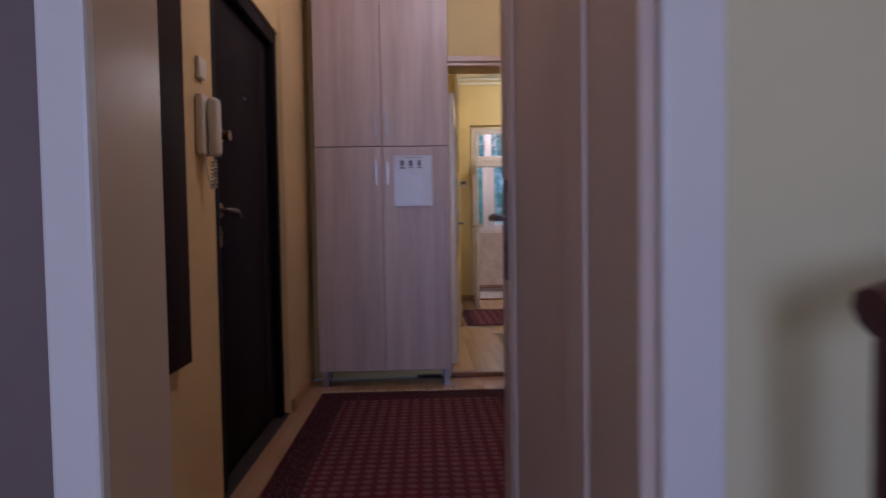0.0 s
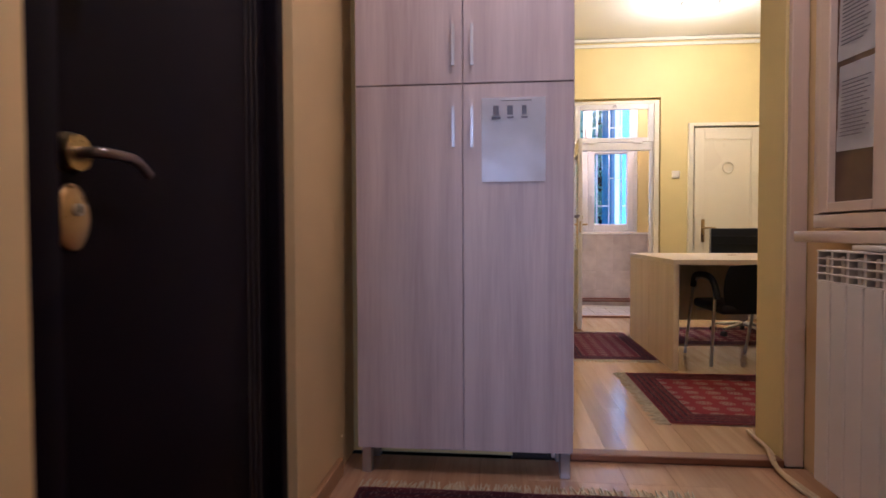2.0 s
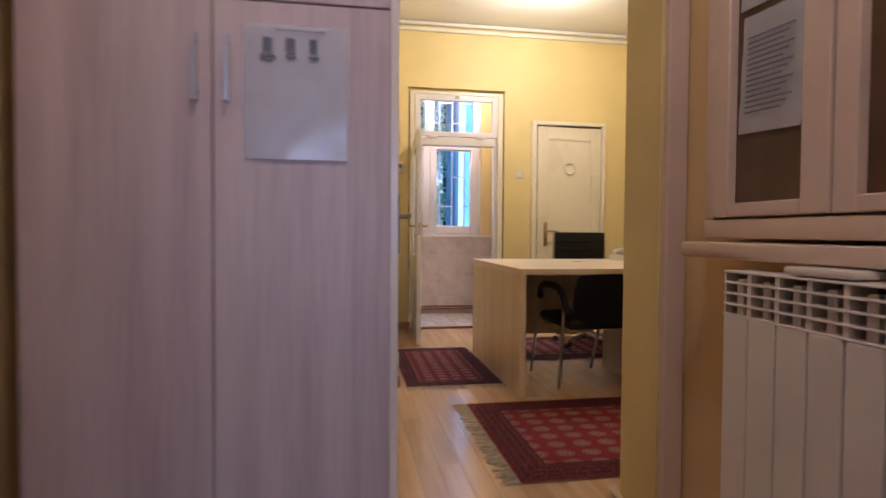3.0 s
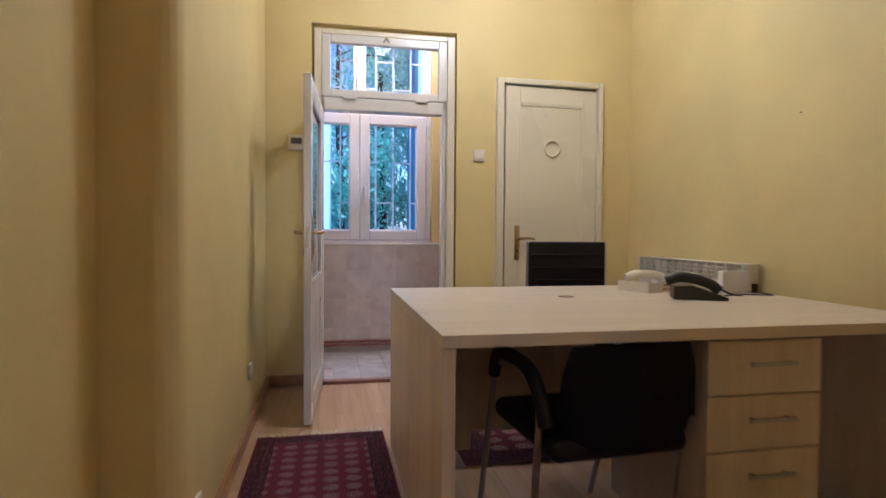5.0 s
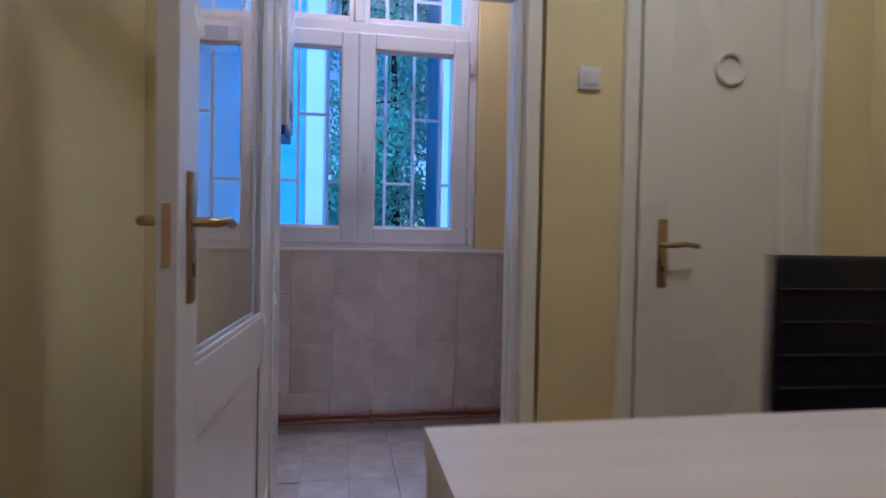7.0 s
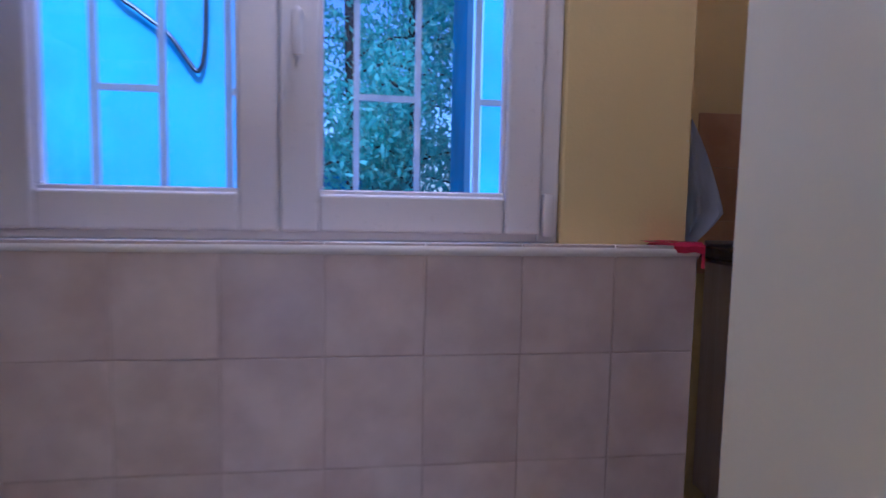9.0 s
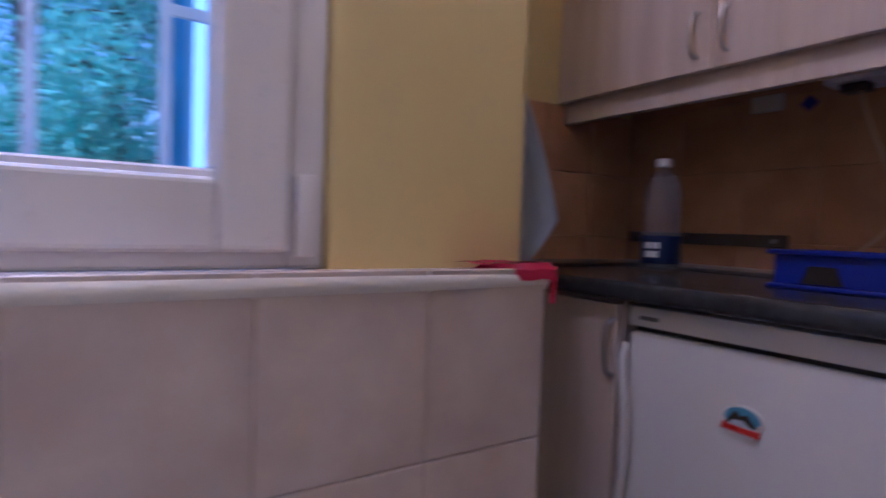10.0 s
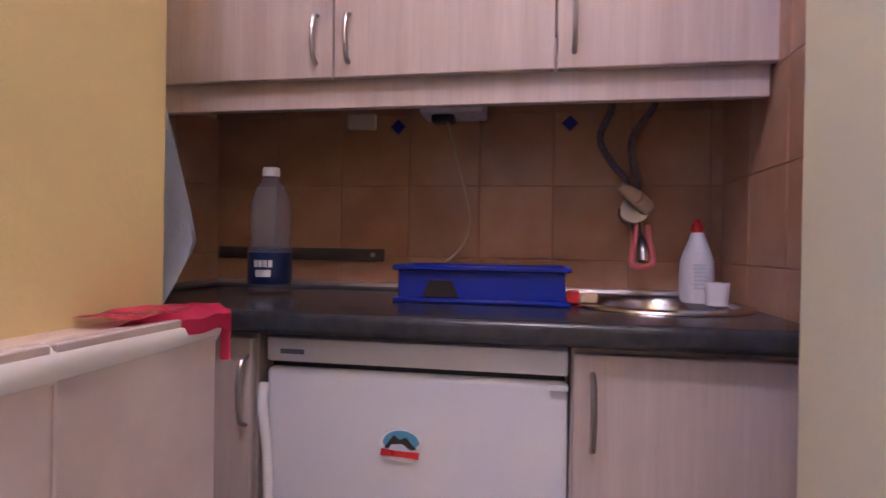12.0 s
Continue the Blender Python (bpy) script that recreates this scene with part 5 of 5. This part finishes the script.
# ---- outside ----
solid("ground", boxes((-300, 300, 11.3, 600, -1.3, -1.0)), "ground", "paved courtyard ground", "ground")
b1 = thing("courtyard_house", pose(-3, 17, -1.0), "pale rendered house with a white corner strip", "building")
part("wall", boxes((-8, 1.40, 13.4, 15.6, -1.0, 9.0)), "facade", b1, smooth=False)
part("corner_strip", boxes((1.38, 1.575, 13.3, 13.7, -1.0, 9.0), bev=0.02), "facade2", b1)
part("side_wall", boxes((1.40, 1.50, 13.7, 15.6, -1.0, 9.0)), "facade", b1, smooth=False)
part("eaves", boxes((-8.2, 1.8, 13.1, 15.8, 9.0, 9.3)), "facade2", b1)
part("slack_cable", tube([(0.1, 13.36, 2.9), (0.406, 13.36, 2.335), (0.595, 13.36, 2.165), (0.753, 13.36, 2.046), (0.87, 13.36, 1.886), (0.925, 13.36, 1.82), (0.955, 13.36, 1.86)], 0.014, 8), "black", b1)
part("vertical_cable", tube([(1.0, 13.37, 5.0), (0.985, 13.37, 2.367), (0.955, 13.37, 1.86)], 0.014, 6), "black", b1)
b2 = thing("neighbour_house", pose(6, 17, -1.0), "pale rendered house wall coloured with the daylight's blue cast", "building")
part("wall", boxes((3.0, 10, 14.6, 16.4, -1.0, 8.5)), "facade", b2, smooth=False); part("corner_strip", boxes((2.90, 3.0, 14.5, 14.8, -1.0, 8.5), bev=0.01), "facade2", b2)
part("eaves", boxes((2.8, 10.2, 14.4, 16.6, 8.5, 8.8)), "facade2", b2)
b3 = thing("garden_annexe", pose(1.9, 21, -1.0), "low pale annexe with a dark slatted shutter behind the trees", "building")
part("wall", boxes((0.2, 2.95, 20.0, 23, -1.0, 2.0)), "facade", b3, smooth=False); part("roof", boxes((0.1, 3.05, 19.85, 23.1, 2.0, 2.12)), "facade2", b3)
sh = part("shutter", boxes((1.94, 2.72, 19.95, 20.01, 0.1, 1.45)), "ink", b3)
for k in range(11):
    part("slat", boxes((1.97, 2.69, 19.925, 19.955, 0.13 + k * 0.12, 0.20 + k * 0.12)), "label", sh, smooth=False)



def tree(x, y, z, h, seed, label, spread=1.5, leaves=3800):
    rr = random.Random(seed); t = thing("tree", pose(x, y, z), label, "tree"); tips = []
    bm = tube([(x, y, z), (x + 0.05, y, z + h * 0.3), (x - 0.05, y + 0.1, z + h * 0.65), (x, y, z + h * 0.95)], 0.11, 10)
    for v in bm.verts:
        k = 1 - 0.75 * (v.co.z - z) / h; v.co.x, v.co.y = x + (v.co.x - x) * k, y + (v.co.y - y) * k
    part("trunk", bm, "bark", t)
    for k in range(22):
        a, f = rr.uniform(0, 6.283), rr.uniform(0.28, 0.95); L = spread * (1.15 - 0.6 * abs(f - 0.5)) * rr.uniform(0.7, 1.1); s = Vector((x, y, z + h * f))
        e = s + Vector((math.cos(a) * L, math.sin(a) * L, rr.uniform(-0.15, 0.6))); m_ = (s + e) / 2 + Vector((0, 0, 0.15))
        part("limb", tube([s, m_, e], 0.018, 6, 4), "bark", t); tips += [m_, e, (m_ + e) / 2, s + (m_ - s) * 0.6]
    vs, fs = [], []
    for k in range(leaves):
        c = rr.choice(tips) + Vector((rr.gauss(0, 0.24), rr.gauss(0, 0.24), rr.gauss(0, 0.24)))
        q = Euler((rr.uniform(0, 6.3), rr.uniform(0, 6.3), rr.uniform(0, 6.3))).to_matrix(); sz = rr.uniform(0.035, 0.075); i = len(vs)
        vs += [c + q @ Vector(p) * sz for p in ((-1, 0, 0), (0, -0.45, 0.1), (1.1, 0, 0), (0, 0.45, 0.1))]; fs.append((i, i + 1, i + 2, i + 3))
    me = bpy.data.meshes.new("crown"); me.from_pydata(vs, [], fs); me.materials.append(M["leaf"]); ob = new("crown", me); ob.parent = t; ob.matrix_parent_inverse = t.matrix_world.inverted(); tagged(ob, kind="stuff")
    return t


tree(2.65, 17.9, -1.0, 7.4, 3, "leafy green courtyard tree between two houses", 1.45, 12000)
tree(3.7, 20.6, -1.0, 7.0, 9, "tall leafy tree further back in the courtyard", 1.8, 10000)
tree(1.76, 17.4, -1.0, 7.6, 5, "slender leafy tree with a bare lower trunk", 1.15, 6500)

# ---- pieces of floors and walls ----


def piece_mesh(name, sx, sy, sz, bev, material):
    bm = boxes((-sx / 2, sx / 2, -sy / 2, sy / 2, -sz / 2, sz / 2)); bmesh.ops.bevel(bm, geom=[e for e in bm.edges], offset=bev, segments=1, affect="EDGES")
    me = bpy.data.meshes.new(name); bm.to_mesh(me); bm.free(); me.materials.append(M[material])
    return me


def lay(name, me, parent, x, y, z):
    ob = new(name, me); ob.parent = parent; ob.matrix_world = pose(x, y, z)
    return ob


def planks(parent, x0, x1, y0, y1, z, w, L, material, seed):
    rr = random.Random(seed); cache = {}
    n = int((x1 - x0) / w + 0.5); w = (x1 - x0) / n
    for i in range(n):
        y = y0 - rr.choice((0, 0.25, 0.5, 0.75)) * L
        while y < y1:
            a, b = max(y, y0), min(y + L, y1)
            if b - a > 0.05:
                key = round(b - a, 3)
                me = cache.get(key) or cache.setdefault(key, piece_mesh("plank", w - 0.0004, b - a - 0.0004, 0.009, 0.0005, material))
                lay("plank", me, parent, x0 + (i + 0.5) * w, (a + b) / 2, z - 0.0045)
            y += L


planks(floor_hall, -0.02, 1.92, 2.71, 5.62, FH, 0.19, 1.2, "hplank", 1)
planks(floor_office, 0.92, 3.8, 5.70, 9.665, FO, 0.096, 1.2, "plank", 2)
tw_, th_ = 0.216, 0.25
ftm = piece_mesh("tile", 0.197, 0.197, 0.007, 0.0012, "ftile")
for i in range(10):
    for j in range(8):
        x, y = 1.28 + i * 0.2, 9.84 + j * 0.2
        if y < 10.7 and x < 3.15 and not (x > 2.3 and y < 10.3) and not (x < 1.55 and y < 10.2):
            lay("tile", ftm, floor_kitchen, x, y, FK - 0.0035)
ptm = piece_mesh("tile", tw_ - 0.002, 0.012, th_ - 0.002, 0.0015, "tile"); ptl = piece_mesh("tile", 0.197, 0.012, th_ - 0.003, 0.0015, "tile")
pst = piece_mesh("tile", tw_ - 0.003, 0.012, 0.115, 0.0015, "tile"); pss = piece_mesh("tile", 0.012, 0.20, th_ - 0.003, 0.0015, "tile")
for j, z in enumerate((0.814, 0.564, 0.314)):
    for i in range(7):
        x = 2.566 - tw_ / 2 - i * tw_
        if x - tw_ / 2 > 1.0:
            lay("tile", ptm, parapet, x, 10.726, z)
    lay("tile", ptl, parapet, 2.667, 10.726, z)
    lay("tile", pss, parapet, 2.772, 10.838, z)
for i in range(8):
    lay("tile", pst, parapet, 2.66 - i * tw_, 10.726, 0.13)
bs1 = piece_mesh("tile", 0.010, 0.1695, 0.172, 0.0015, "bsp"); bs2 = piece_mesh("tile", 0.1695, 0.010, 0.172, 0.0015, "bsp")
spl = solid("splashback", boxes((3.5795, 3.59, 9.992, 11.228, 0.90, 1.40)), "splashgrout", "terracotta tiled splashback behind the worktop", "splashback")
for j in range(4):
    z = 0.895 + 0.173 * j
    for i in range(8):
        y = 9.935 + 0.173 * i
        if 9.9 < y < 11.2:
            lay("tile", bs1, spl, 3.582, y + 0.0, z)
    for i in range(3 if j < 3 else 0):
        lay("tile", bs2, spl, 3.49 - 0.173 * i, 11.226, z)
for j in range(6):
    for i in range(4):
        lay("tile", bs2, spl, 3.49 - 0.173 * i, 9.994, 0.895 + 0.173 * j)
